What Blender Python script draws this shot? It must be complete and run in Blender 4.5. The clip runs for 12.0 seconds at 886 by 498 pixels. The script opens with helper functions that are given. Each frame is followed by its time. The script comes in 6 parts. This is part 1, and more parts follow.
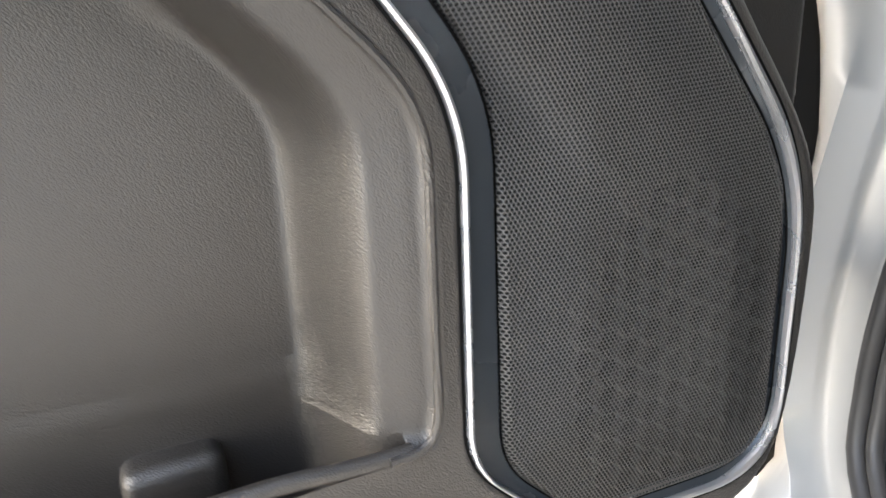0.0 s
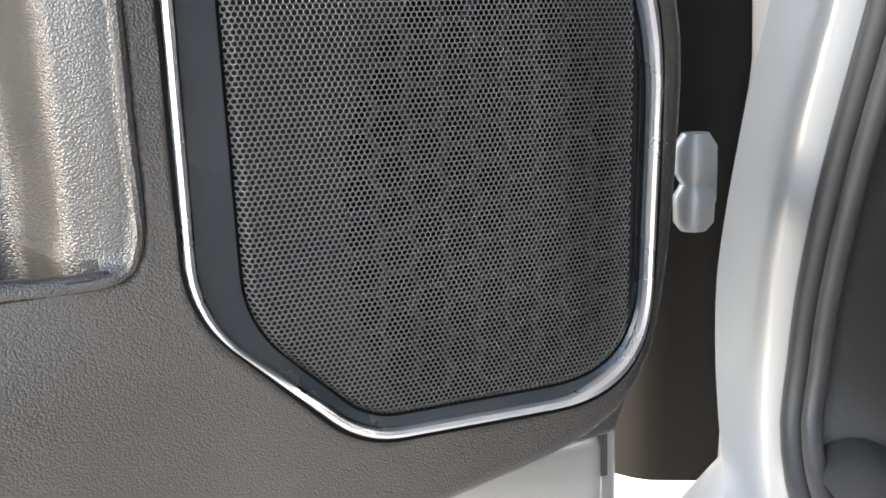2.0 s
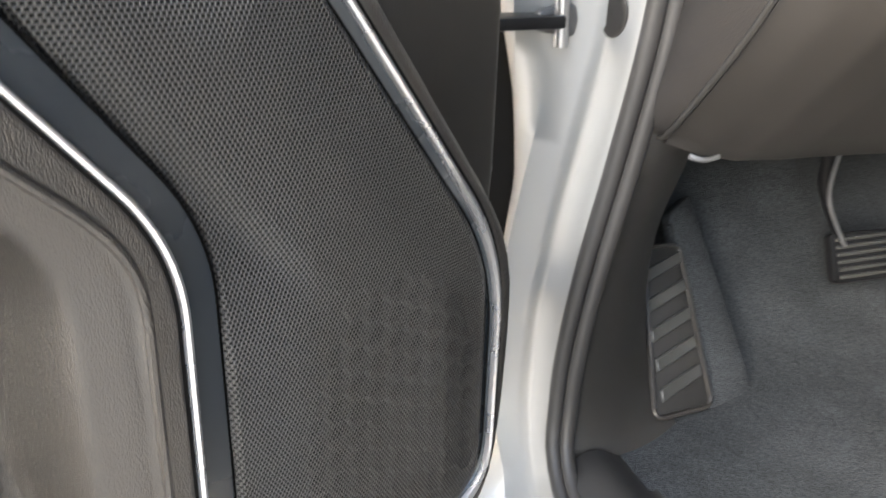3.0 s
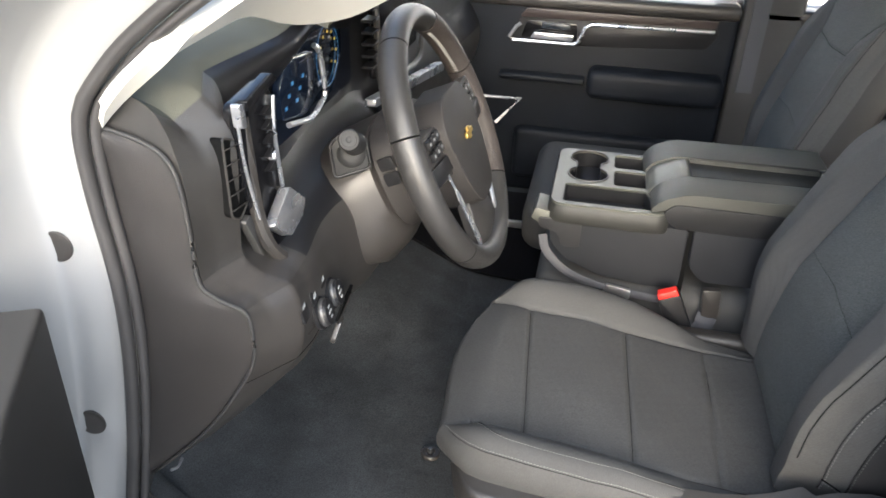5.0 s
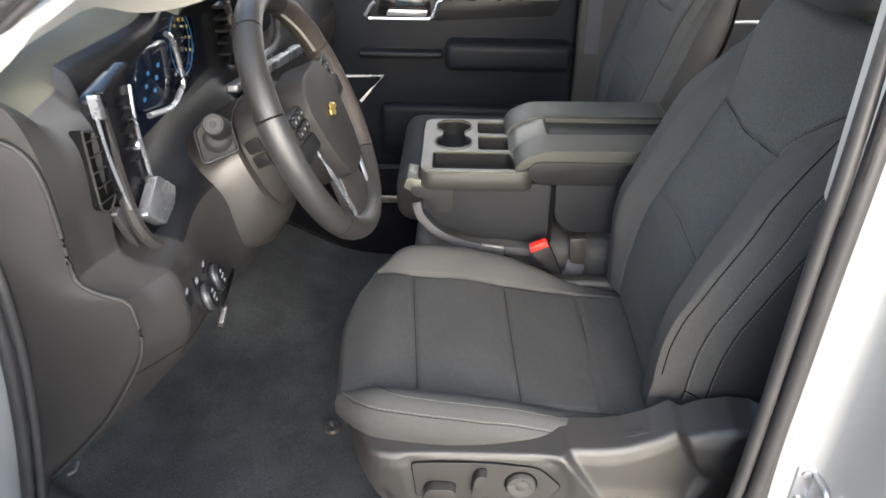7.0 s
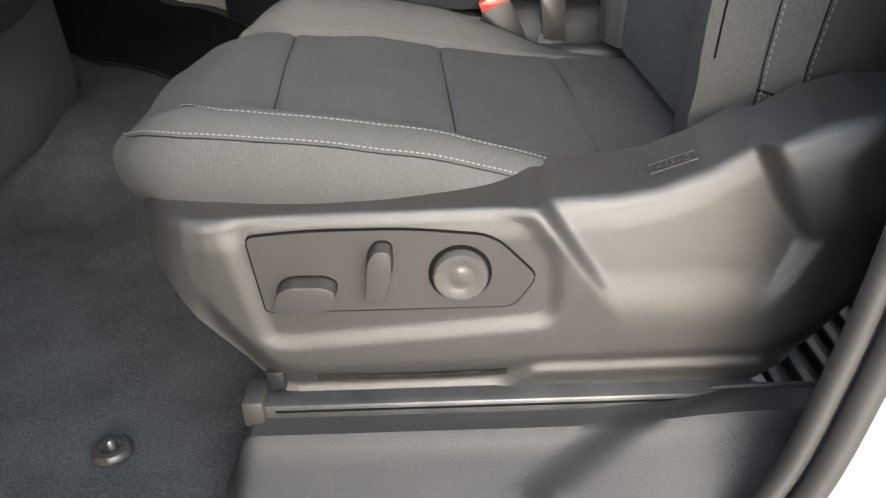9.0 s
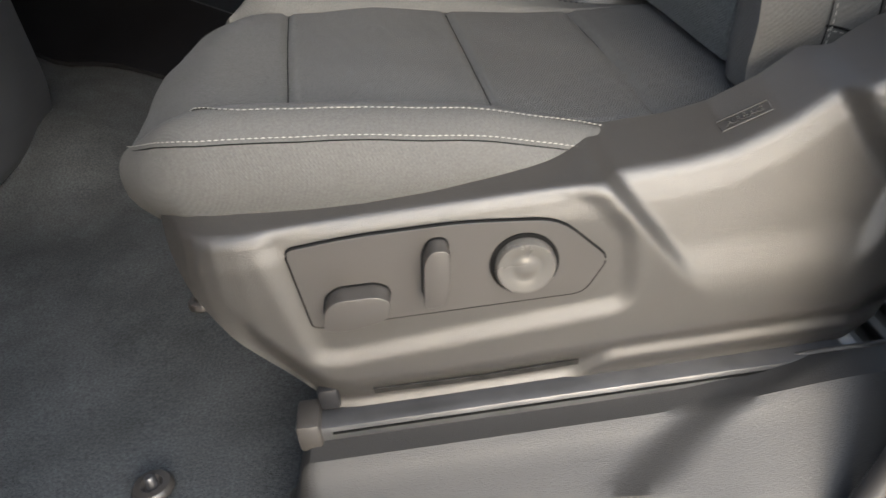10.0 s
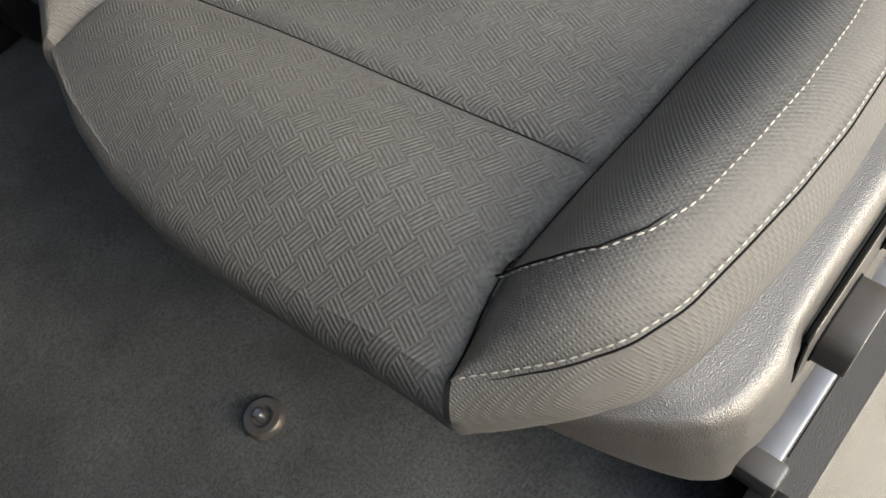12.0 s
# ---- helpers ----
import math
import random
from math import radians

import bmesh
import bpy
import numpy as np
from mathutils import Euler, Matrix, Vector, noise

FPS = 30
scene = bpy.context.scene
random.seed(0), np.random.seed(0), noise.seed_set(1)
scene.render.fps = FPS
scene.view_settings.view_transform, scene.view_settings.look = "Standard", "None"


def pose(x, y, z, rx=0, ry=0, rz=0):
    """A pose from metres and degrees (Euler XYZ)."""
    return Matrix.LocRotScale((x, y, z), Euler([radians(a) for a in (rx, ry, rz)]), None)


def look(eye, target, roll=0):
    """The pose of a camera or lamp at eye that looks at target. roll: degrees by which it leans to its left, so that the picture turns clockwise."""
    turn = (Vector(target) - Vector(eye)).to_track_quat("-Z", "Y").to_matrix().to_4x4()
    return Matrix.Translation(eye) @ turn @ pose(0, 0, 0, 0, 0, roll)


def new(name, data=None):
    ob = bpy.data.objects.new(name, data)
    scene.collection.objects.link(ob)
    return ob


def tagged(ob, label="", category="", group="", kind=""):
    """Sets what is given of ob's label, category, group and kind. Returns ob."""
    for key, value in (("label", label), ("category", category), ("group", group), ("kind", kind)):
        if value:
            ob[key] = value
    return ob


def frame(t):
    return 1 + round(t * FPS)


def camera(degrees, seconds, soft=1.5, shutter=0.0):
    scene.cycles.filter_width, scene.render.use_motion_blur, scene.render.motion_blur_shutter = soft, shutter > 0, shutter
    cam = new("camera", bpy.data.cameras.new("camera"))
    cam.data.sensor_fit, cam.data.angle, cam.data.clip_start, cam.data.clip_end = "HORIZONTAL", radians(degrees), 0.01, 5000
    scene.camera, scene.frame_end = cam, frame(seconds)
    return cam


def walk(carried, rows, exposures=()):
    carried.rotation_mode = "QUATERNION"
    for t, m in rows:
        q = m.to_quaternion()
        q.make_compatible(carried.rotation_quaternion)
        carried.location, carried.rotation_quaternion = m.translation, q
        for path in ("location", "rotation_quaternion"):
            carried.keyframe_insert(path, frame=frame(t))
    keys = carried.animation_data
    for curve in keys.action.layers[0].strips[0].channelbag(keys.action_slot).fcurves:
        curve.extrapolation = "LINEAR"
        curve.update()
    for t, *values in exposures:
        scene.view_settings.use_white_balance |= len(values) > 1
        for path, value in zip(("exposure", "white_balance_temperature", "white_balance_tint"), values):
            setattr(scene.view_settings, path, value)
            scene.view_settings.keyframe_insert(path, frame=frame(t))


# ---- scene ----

# camera and walk
cam = camera(61.0, 12.0, shutter=0.2)
PATH = [
    (0, (0.664, -0.207, 0.994), (-0.278, -0.299, 0.671), -5.1),
    (0.5, (0.638, -0.161, 0.897), (-0.330, -0.268, 0.669), -4.5),
    (1, (0.620, -0.124, 0.877), (-0.343, -0.276, 0.653), -3.7),
    (1.5, (0.608, -0.119, 0.862), (-0.356, -0.278, 0.650), -3.8),
    (2, (0.608, -0.111, 0.862), (-0.358, -0.229, 0.631), -3.2),
    (2.5, (0.627, -0.126, 0.905), (-0.334, -0.115, 0.630), -2.7),
    (2.8, (0.636, -0.158, 1.016), (-0.277, -0.018, 0.624), -2.1),
    (3, (0.653, -0.199, 1.066), (-0.232, 0.054, 0.676), -0.4),
    (3.1, (0.648, -0.215, 1.090), (-0.216, 0.099, 0.692), -0.1),
    (3.3, (0.650, -0.234, 1.143), (-0.160, 0.194, 0.742), 0.7),
    (3.5, (0.658, -0.252, 1.205), (-0.087, 0.275, 0.795), 0.7),
    (3.7, (0.657, -0.281, 1.266), (-0.002, 0.340, 0.842), 1.5),
    (5.3, (0.654, -0.539, 1.71), (0.42, 1.183, 0.719), 1.6),
    (5.5, (0.655, -0.557, 1.721), (0.462, 1.169, 0.73), 1.4),
    (6, (0.654, -0.572, 1.728), (0.537, 1.158, 0.733), 1.3),
    (6.5, (0.651, -0.571, 1.723), (0.584, 1.163, 0.728), 1.2),
    (7, (0.671, -0.551, 1.668), (0.64, 1.171, 0.65), 0.7),
    (7.5, (0.703, -0.454, 1.509), (0.682, 1.249, 0.46), 0.4),
    (7.6, (0.702, -0.437, 1.476), (0.69, 1.264, 0.424), 0.5),
    (7.7, (0.714, -0.415, 1.431), (0.686, 1.291, 0.389), -0.1),
    (9.3, (0.772, -0.247, 1.104), (0.787, 1.494, 0.119), -2.5),
    (9.5, (0.78, -0.231, 1.103), (0.793, 1.498, 0.099), -3.5),
    (10, (0.71, -0.206, 1.109), (0.75, 1.482, 0.037), -7.2),
    (10.5, (0.581, -0.129, 1.126), (0.669, 1.444, -0.106), -13.7),
    (11, (0.486, 0.002, 1.149), (0.769, 1.389, -0.264), -17.7),
    (11.5, (0.462, 0.135, 1.17), (0.894, 1.287, -0.407), -21.3),
    (12, (0.46, 0.203, 1.165), (1.01, 1.159, -0.503), -23.0),
]
walk(cam, [(t, look(eye, aim, roll)) for t, eye, aim, roll in PATH],
     exposures=[(0, 4.2, 6350, 9), (2.0, 4.25, 6150, 9), (2.5, 4.4, 6350, 9), (3.1, 4.1, 6450, 9), (3.7, 3.7, 6250, 8), (5.3, 2.85, 5700, 8), (7.0, 2.85, 5700, 8), (7.7, 2.95, 5750, 7), (9.5, 2.9, 5850, 8), (12, 3.3, 6200, 6)])

# world, sun, exposure
world = bpy.data.worlds.new("sky")
scene.world = world
world.use_nodes = True
wn = world.node_tree
sky = wn.nodes.new("ShaderNodeTexSky")
sky.sky_type, sky.sun_disc, sky.sun_elevation, sky.sun_rotation = "NISHITA", False, radians(22), radians(170)
sky.air_density, sky.dust_density, sky.ozone_density = 1.0, 4.0, 0.6
wn.links.new(sky.outputs[0], wn.nodes["Background"].inputs[0])
wn.nodes["Background"].inputs[1].default_value = 0.09
sun = new("sun", bpy.data.lights.new("sun", "SUN"))
sun.data.energy, sun.data.angle, sun.data.color = 1.1, radians(80), (1.0, 0.995, 0.985)
sun.matrix_world = look((1.65, -5.5, 3.2), (0.6, 0.4, 0.8))


# ---------------------------------------------------------------- materials
def principled(name, colour, rough=0.5, metal=0.0, coat=0.0, spec=0.5):
    m = bpy.data.materials.new(name)
    m.use_nodes = True
    p = m.node_tree.nodes["Principled BSDF"]
    p.inputs["Base Color"].default_value = (*colour, 1)
    p.inputs["Roughness"].default_value = rough
    p.inputs["Metallic"].default_value = metal
    p.inputs["Coat Weight"].default_value = coat
    p.inputs["Specular IOR Level"].default_value = spec
    return m


def nodes_of(m):
    t = m.node_tree
    return t, t.nodes, t.links, t.nodes["Principled BSDF"]


def coords(m, scale=1.0):
    t, n, l, p = nodes_of(m)
    g = n.new("ShaderNodeNewGeometry")
    mp = n.new("ShaderNodeMapping")
    mp.inputs["Scale"].default_value = (scale, scale, scale) if not isinstance(scale, tuple) else scale
    l.new(g.outputs["Position"], mp.inputs["Vector"])
    return mp.outputs[0]


def stain(m, colour, amount=0.25, size=6.0, rough=0.08):
    """Large soft variation of colour and roughness."""
    t, n, l, p = nodes_of(m)
    tex = n.new("ShaderNodeTexNoise")
    tex.inputs["Scale"].default_value, tex.inputs["Detail"].default_value = size, 5
    l.new(coords(m), tex.inputs["Vector"])
    ramp = n.new("ShaderNodeValToRGB")
    c = Vector(colour)
    ramp.color_ramp.elements[0].position, ramp.color_ramp.elements[1].position = 0.3, 0.7
    ramp.color_ramp.elements[0].color = (*(c * (1 - amount)), 1)
    ramp.color_ramp.elements[1].color = (*(c * (1 + amount)), 1)
    l.new(tex.outputs[0], ramp.inputs[0])
    l.new(ramp.outputs[0], p.inputs["Base Color"])
    r = p.inputs["Roughness"].default_value
    mr = n.new("ShaderNodeMapRange")
    mr.inputs["To Min"].default_value, mr.inputs["To Max"].default_value = r - rough, r + rough
    l.new(tex.outputs[0], mr.inputs[0])
    l.new(mr.outputs[0], p.inputs["Roughness"])
    return m


def heather(m, scale=700.0, amount=0.3):
    """Fine flecks of lighter and darker yarn."""
    t, n, l, p = nodes_of(m)
    tex = n.new("ShaderNodeTexNoise")
    tex.inputs["Scale"].default_value, tex.inputs["Detail"].default_value = scale, 3
    l.new(coords(m), tex.inputs["Vector"])
    mr = n.new("ShaderNodeMapRange")
    mr.inputs["From Min"].default_value, mr.inputs["From Max"].default_value = 0.3, 0.7
    mr.inputs["To Min"].default_value, mr.inputs["To Max"].default_value = 1 - amount, 1 + amount
    l.new(tex.outputs[0], mr.inputs[0])
    vm = n.new("ShaderNodeVectorMath")
    vm.operation = "MULTIPLY"
    l.new(p.inputs["Base Color"].links[0].from_socket, vm.inputs[0])
    l.new(mr.outputs[0], vm.inputs[1])
    l.new(vm.outputs[0], p.inputs["Base Color"])
    return m


def bump(m, height, strength=0.3, distance=0.001):
    t, n, l, p = nodes_of(m)
    b = n.new("ShaderNodeBump")
    b.inputs["Strength"].default_value, b.inputs["Distance"].default_value = strength, distance
    l.new(height, b.inputs["Height"])
    if p.inputs["Normal"].links:
        l.new(p.inputs["Normal"].links[0].from_socket, b.inputs["Normal"])
    l.new(b.outputs[0], p.inputs["Normal"])
    return m


def grain(m, scale=700.0, strength=0.35, distance=0.0006):
    """Moulded leather grain: small rounded cells."""
    t, n, l, p = nodes_of(m)
    v = n.new("ShaderNodeTexVoronoi")
    v.feature = "F1"
    v.inputs["Scale"].default_value = scale
    l.new(coords(m), v.inputs["Vector"])
    inv = n.new("ShaderNodeMath")
    inv.operation = "MULTIPLY"
    inv.inputs[1].default_value = -1.0
    l.new(v.outputs["Distance"], inv.inputs[0])
    return bump(m, inv.outputs[0], strength, distance)


def fuzz(m, scale=900.0, strength=0.5, distance=0.001, detail=3):
    t, n, l, p = nodes_of(m)
    v = n.new("ShaderNodeTexNoise")
    v.inputs["Scale"].default_value, v.inputs["Detail"].default_value = scale, detail
    l.new(coords(m), v.inputs["Vector"])
    return bump(m, v.outputs[0], strength, distance)


def weave(m, pitch=0.0016, strength=0.5, distance=0.0005, plane="xy"):
    """Fine twill: two crossing waves."""
    t, n, l, p = nodes_of(m)
    out = []
    for rot in (40, -50):
        mp = n.new("ShaderNodeMapping")
        mp.inputs["Rotation"].default_value = (radians(30), radians(20), radians(rot))
        g = n.new("ShaderNodeNewGeometry")
        l.new(g.outputs["Position"], mp.inputs["Vector"])
        w = n.new("ShaderNodeTexWave")
        w.inputs["Scale"].default_value = 0.314 / pitch
        w.inputs["Distortion"].default_value = 0.6
        l.new(mp.outputs[0], w.inputs["Vector"])
        out.append(w.outputs["Fac"])
    mul = n.new("ShaderNodeMath")
    mul.operation = "MULTIPLY"
    l.new(out[0], mul.inputs[0])
    l.new(out[1], mul.inputs[1])
    return bump(m, mul.outputs[0], strength, distance)


def basket(m, block=0.0130, ribs=6, strength=0.3, distance=0.0004, turn=25, wall=False):
    """Basket weave: square blocks of ribs that run one way and the other in turn."""
    t, n, l, p = nodes_of(m)
    g = n.new("ShaderNodeNewGeometry")
    mp = n.new("ShaderNodeMapping")
    mp.inputs["Rotation"].default_value = (radians(-70), 0, 0) if wall else (0, 0, radians(turn))
    l.new(g.outputs["Position"], mp.inputs["Vector"])
    mp2 = n.new("ShaderNodeMapping")
    mp2.inputs["Rotation"].default_value = (0, 0, radians(turn)) if wall else (0, 0, 0)
    l.new(mp.outputs[0], mp2.inputs["Vector"])
    if wall:
        mp.inputs["Rotation"].default_value = (0, radians(-70), 0)
    sep = n.new("ShaderNodeSeparateXYZ")
    l.new(mp2.outputs[0], sep.inputs[0])

    def math_node(op, a, b=None):
        k = n.new("ShaderNodeMath")
        k.operation = op
        for i, q in enumerate((a, b)):
            if q is None:
                continue
            if isinstance(q, (int, float)):
                k.inputs[i].default_value = q
            else:
                l.new(q, k.inputs[i])
        return k.outputs[0]

    cells = [math_node("FLOOR", math_node("DIVIDE", sep.outputs[i], block)) for i in (0, 1)]
    odd = math_node("PINGPONG", math_node("ADD", cells[0], cells[1]), 1.0)
    waves = [math_node("SINE", math_node("MULTIPLY", sep.outputs[i], 2 * math.pi * ribs / block)) for i in (0, 1)]
    mix = n.new("ShaderNodeMix")
    l.new(odd, mix.inputs[0])
    l.new(waves[0], mix.inputs[2])
    l.new(waves[1], mix.inputs[3])
    return bump(m, mix.outputs[0], strength, distance)


def flakes(m, scale=2500.0):
    """Metallic paint: tiny flakes under a clear coat."""
    t, n, l, p = nodes_of(m)
    v = n.new("ShaderNodeTexVoronoi")
    v.inputs["Scale"].default_value = scale
    l.new(coords(m), v.inputs["Vector"])
    return bump(m, v.outputs["Distance"], 0.05, 0.0004)


PAINT = flakes(stain(principled("silver_paint", (0.28, 0.28, 0.277), 0.42, 0.25, 0.4), (0.28, 0.28, 0.277), 0.04, 3, 0.04))
PLASTIC = grain(stain(principled("grained_plastic", (0.019, 0.0175, 0.016), 0.42, spec=0.7), (0.019, 0.0175, 0.016), 0.12, 9, 0.05), 1550, 0.52, 0.0004)
PLASTIC_LOW = grain(stain(principled("lower_plastic", (0.022, 0.021, 0.020), 0.54, spec=0.38), (0.024, 0.023, 0.022), 0.12, 9, 0.05), 1050, 0.6, 0.0004)
DOOR_SOFT = grain(stain(principled("door_soft_trim", (0.027, 0.0245, 0.0225), 0.36, spec=0.6), (0.027, 0.0245, 0.0225), 0.10, 8, 0.04), 1150, 0.55, 0.0005)
SMOOTH = stain(principled("smooth_plastic", (0.029, 0.0265, 0.0245), 0.40, spec=0.5), (0.029, 0.0265, 0.0245), 0.08, 12)
DIAL = stain(principled("dial_plastic", (0.050, 0.047, 0.043), 0.28), (0.050, 0.047, 0.043), 0.06, 30)
DUCT_GREY = stain(principled("duct_plastic", (0.042, 0.044, 0.049), 0.5), (0.042, 0.044, 0.049), 0.12, 12)
STALK = stain(principled("stalk_plastic", (0.022, 0.022, 0.022), 0.6, spec=0.25), (0.022, 0.022, 0.022), 0.1, 12)
BLACK = stain(principled("black_plastic", (0.010, 0.010, 0.011), 0.42, spec=0.25), (0.010, 0.010, 0.011), 0.15, 12)
GLOSS = principled("gloss_black", (0.006, 0.006, 0.007), 0.2, spec=0.25)
INSERT = stain(principled("blue_grey_insert", (0.030, 0.036, 0.043), 0.28, 0.3), (0.030, 0.036, 0.043), 0.1, 10)
CHROME = stain(principled("satin_chrome", (0.52, 0.53, 0.56), 0.28, 0.85), (0.52, 0.53, 0.56), 0.06, 20)
KNOB_RING = stain(principled("knob_ring", (0.09, 0.09, 0.09), 0.45, 0.7), (0.09, 0.09, 0.09), 0.1, 60)
DARK_STEEL = stain(principled("dark_steel", (0.12, 0.12, 0.125), 0.4, 0.8), (0.12, 0.12, 0.125), 0.15, 30)
STEEL = stain(principled("zinc_steel", (0.45, 0.45, 0.46), 0.35, 0.9), (0.45, 0.45, 0.46), 0.1, 30)
RUBBER = fuzz(stain(principled("seal_rubber", (0.034, 0.032, 0.031), 0.5), (0.034, 0.032, 0.031), 0.15, 12), 300, 0.1)
FABRIC = heather(weave(stain(principled("bolster_fabric", (0.043, 0.0425, 0.041), 0.75, spec=0.35), (0.043, 0.0425, 0.041), 0.1, 7, 0.04), 0.0017, 0.45), 650, 0.17)
INSERT_CLOTH = heather(fuzz(basket(stain(principled("insert_cloth", (0.043, 0.0425, 0.041), 0.8, spec=0.3), (0.043, 0.0425, 0.041), 0.14, 6, 0.04), strength=0.44), 1500, 0.2), 500, 0.28)
# insert cloth again, lighter and greener to carry the windscreen's light
BACK_CLOTH_LIT = heather(fuzz(basket(stain(principled("backrest_cloth_lit", (0.057, 0.0595, 0.0565), 0.8, spec=0.3), (0.057, 0.0595, 0.0565), 0.12, 6, 0.04), wall=True), 1500, 0.3), 420, 0.38)
# grey vinyl whose base colour is darkened for the shade on the seat sides
SEAT_SIDE = grain(stain(principled("seat_side_vinyl", (0.024, 0.023, 0.0225), 0.6, spec=0.25), (0.024, 0.023, 0.0225), 0.12, 9), 900, 0.3)
THREAD = principled("grey_thread", (0.17, 0.166, 0.153), 0.7)
# black of seams; also stands for shade in gaps and hollows
SEAM_AND_SHADE = principled("seam_and_shade", (0.006, 0.006, 0.006), 0.9, spec=0.0)
DARK_END = grain(stain(principled("end_panel_plastic", (0.024, 0.022, 0.021), 0.55, spec=0.22), (0.024, 0.022, 0.021), 0.1, 9), 1000, 0.5, 0.0004)
CARPET = heather(fuzz(fuzz(stain(principled("carpet", (0.045, 0.048, 0.051), 0.95, spec=0.1), (0.045, 0.048, 0.051), 0.22, 14, 0.02), 650, 0.8, 0.003, 5), 60, 0.3, 0.005), 380, 0.34)
MAT_RUBBER = stain(principled("mat_rubber", (0.038, 0.038, 0.036), 0.45), (0.038, 0.038, 0.036), 0.2, 12)
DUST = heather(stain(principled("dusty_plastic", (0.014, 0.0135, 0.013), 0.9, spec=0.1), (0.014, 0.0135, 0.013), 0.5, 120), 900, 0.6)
MAT_SHADED = fuzz(principled("mat_shaded", (0.007, 0.007, 0.008), 0.95, spec=0.05), 600, 0.5)
LEATHER = grain(stain(principled("wheel_leather", (0.022, 0.021, 0.02), 0.4), (0.022, 0.021, 0.02), 0.12, 14), 900, 0.35)
BROWN_LEATHER = grain(principled("perforated_leather", (0.03, 0.024, 0.021), 0.55), 420, 0.9, 0.001)
HEADLINER = fuzz(stain(principled("pillar_cloth", (0.5, 0.49, 0.45), 0.8), (0.5, 0.49, 0.45), 0.05, 6), 900, 0.2)
DASH_TOP = grain(stain(principled("dash_pad", (0.075, 0.075, 0.060), 0.85, spec=0.08), (0.075, 0.075, 0.060), 0.1, 9), 800, 0.4)
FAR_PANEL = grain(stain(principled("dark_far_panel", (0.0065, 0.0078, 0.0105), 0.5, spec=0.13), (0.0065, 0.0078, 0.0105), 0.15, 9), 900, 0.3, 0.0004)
RED = principled("red_button", (0.7, 0.03, 0.02), 0.35)
BELT = weave(principled("belt_webbing", (0.045, 0.045, 0.05), 0.75), 0.002, 0.5)
GOLD = principled("gold_badge", (0.75, 0.52, 0.15), 0.3, 0.9)
WHITE_MARK = principled("white_marking", (0.26, 0.265, 0.265), 0.5)
CONSOLE_TOP = grain(stain(principled("console_trim", (0.065, 0.066, 0.055), 0.4), (0.065, 0.066, 0.055), 0.08, 10), 700, 0.25)
CONSOLE_SIDE = stain(principled("console_side", (0.0145, 0.0153, 0.0175), 0.6, spec=0.15), (0.0145, 0.0153, 0.0175), 0.1, 10)
ARM_LEATHER = grain(stain(principled("armrest_leather", (0.012, 0.0122, 0.013), 0.45, spec=0.3), (0.012, 0.0122, 0.013), 0.12, 14), 900, 0.35)
CONSOLE_RIM = grain(stain(principled("console_rim", (0.022, 0.022, 0.020), 0.5, spec=0.3), (0.022, 0.022, 0.020), 0.1, 10), 800, 0.3)
CONSOLE_BRACKET = stain(principled("bracket_plastic", (0.020, 0.020, 0.021), 0.45, spec=0.3), (0.020, 0.020, 0.021), 0.1, 20)
CONSOLE_SKIRT = grain(stain(principled("console_pad", (0.042, 0.042, 0.036), 0.5, spec=0.35), (0.042, 0.042, 0.036), 0.1, 10), 800, 0.3)
BROWN_TRIM = stain(principled("brown_trim", (0.026, 0.018, 0.016), 0.45), (0.026, 0.018, 0.016), 0.15, 20)
CONCRETE = fuzz(stain(principled("concrete", (0.32, 0.315, 0.30), 0.9), (0.32, 0.315, 0.30), 0.12, 2), 250, 0.6, 0.004)
SIDING = stain(principled("white_siding", (0.75, 0.76, 0.77), 0.5), (0.75, 0.76, 0.77), 0.05, 2)
SPEAKER_BLACK = principled("speaker_black", (0.004, 0.004, 0.004), 0.8, spec=0.1)
GUARD = principled("guard_plastic", (0.016, 0.0157, 0.0153), 0.6, spec=0.15)
BACKING = principled("backing_plastic", (0.011, 0.0107, 0.0105), 0.8, spec=0.1)
GRILLE = stain(principled("grille_metal", (0.038, 0.0368, 0.0355), 0.42), (0.038, 0.0368, 0.0355), 0.08, 20)
SCREEN = principled("display", (0.006, 0.01, 0.02), 0.06, 0, 0.5)
SCREEN_BLUE = principled("display_graphics", (0.03, 0.1, 0.2), 0.4)
SCREEN_BLUE.node_tree.nodes["Principled BSDF"].inputs["Emission Color"].default_value = (0.1, 0.35, 0.7, 1)
SCREEN_BLUE.node_tree.nodes["Principled BSDF"].inputs["Emission Strength"].default_value = 0.02
SCREEN_GOLD = principled("gauge_marks", (0.5, 0.35, 0.05), 0.4)
GLASS = principled("window_glass", (1, 1, 1), 0.0)
GLASS.node_tree.nodes["Principled BSDF"].inputs["Transmission Weight"].default_value = 1.0
GLASS.node_tree.nodes["Principled BSDF"].inputs["IOR"].default_value = 1.02


# ---------------------------------------------------------------- mesh helpers
PLACE = {}


def thing(name, label, category, at=(0, 0, 0), group="", kind="", m=None):
    ob = new(name)
    ob.empty_display_size = 0.05
    PLACE[ob] = m if m is not None else Matrix.Translation(at)
    ob.matrix_world = PLACE[ob]
    return tagged(ob, label, category, group, kind)


def finish(me, sharp=40):
    bm = bmesh.new()
    bm.from_mesh(me)
    bmesh.ops.recalc_face_normals(bm, faces=bm.faces)
    for f in bm.faces:
        f.smooth = True
    lim = radians(sharp)
    for e in bm.edges:
        e.smooth = not (len(e.link_faces) == 2 and e.calc_face_angle(0) > lim)
    bm.to_mesh(me)
    bm.free()


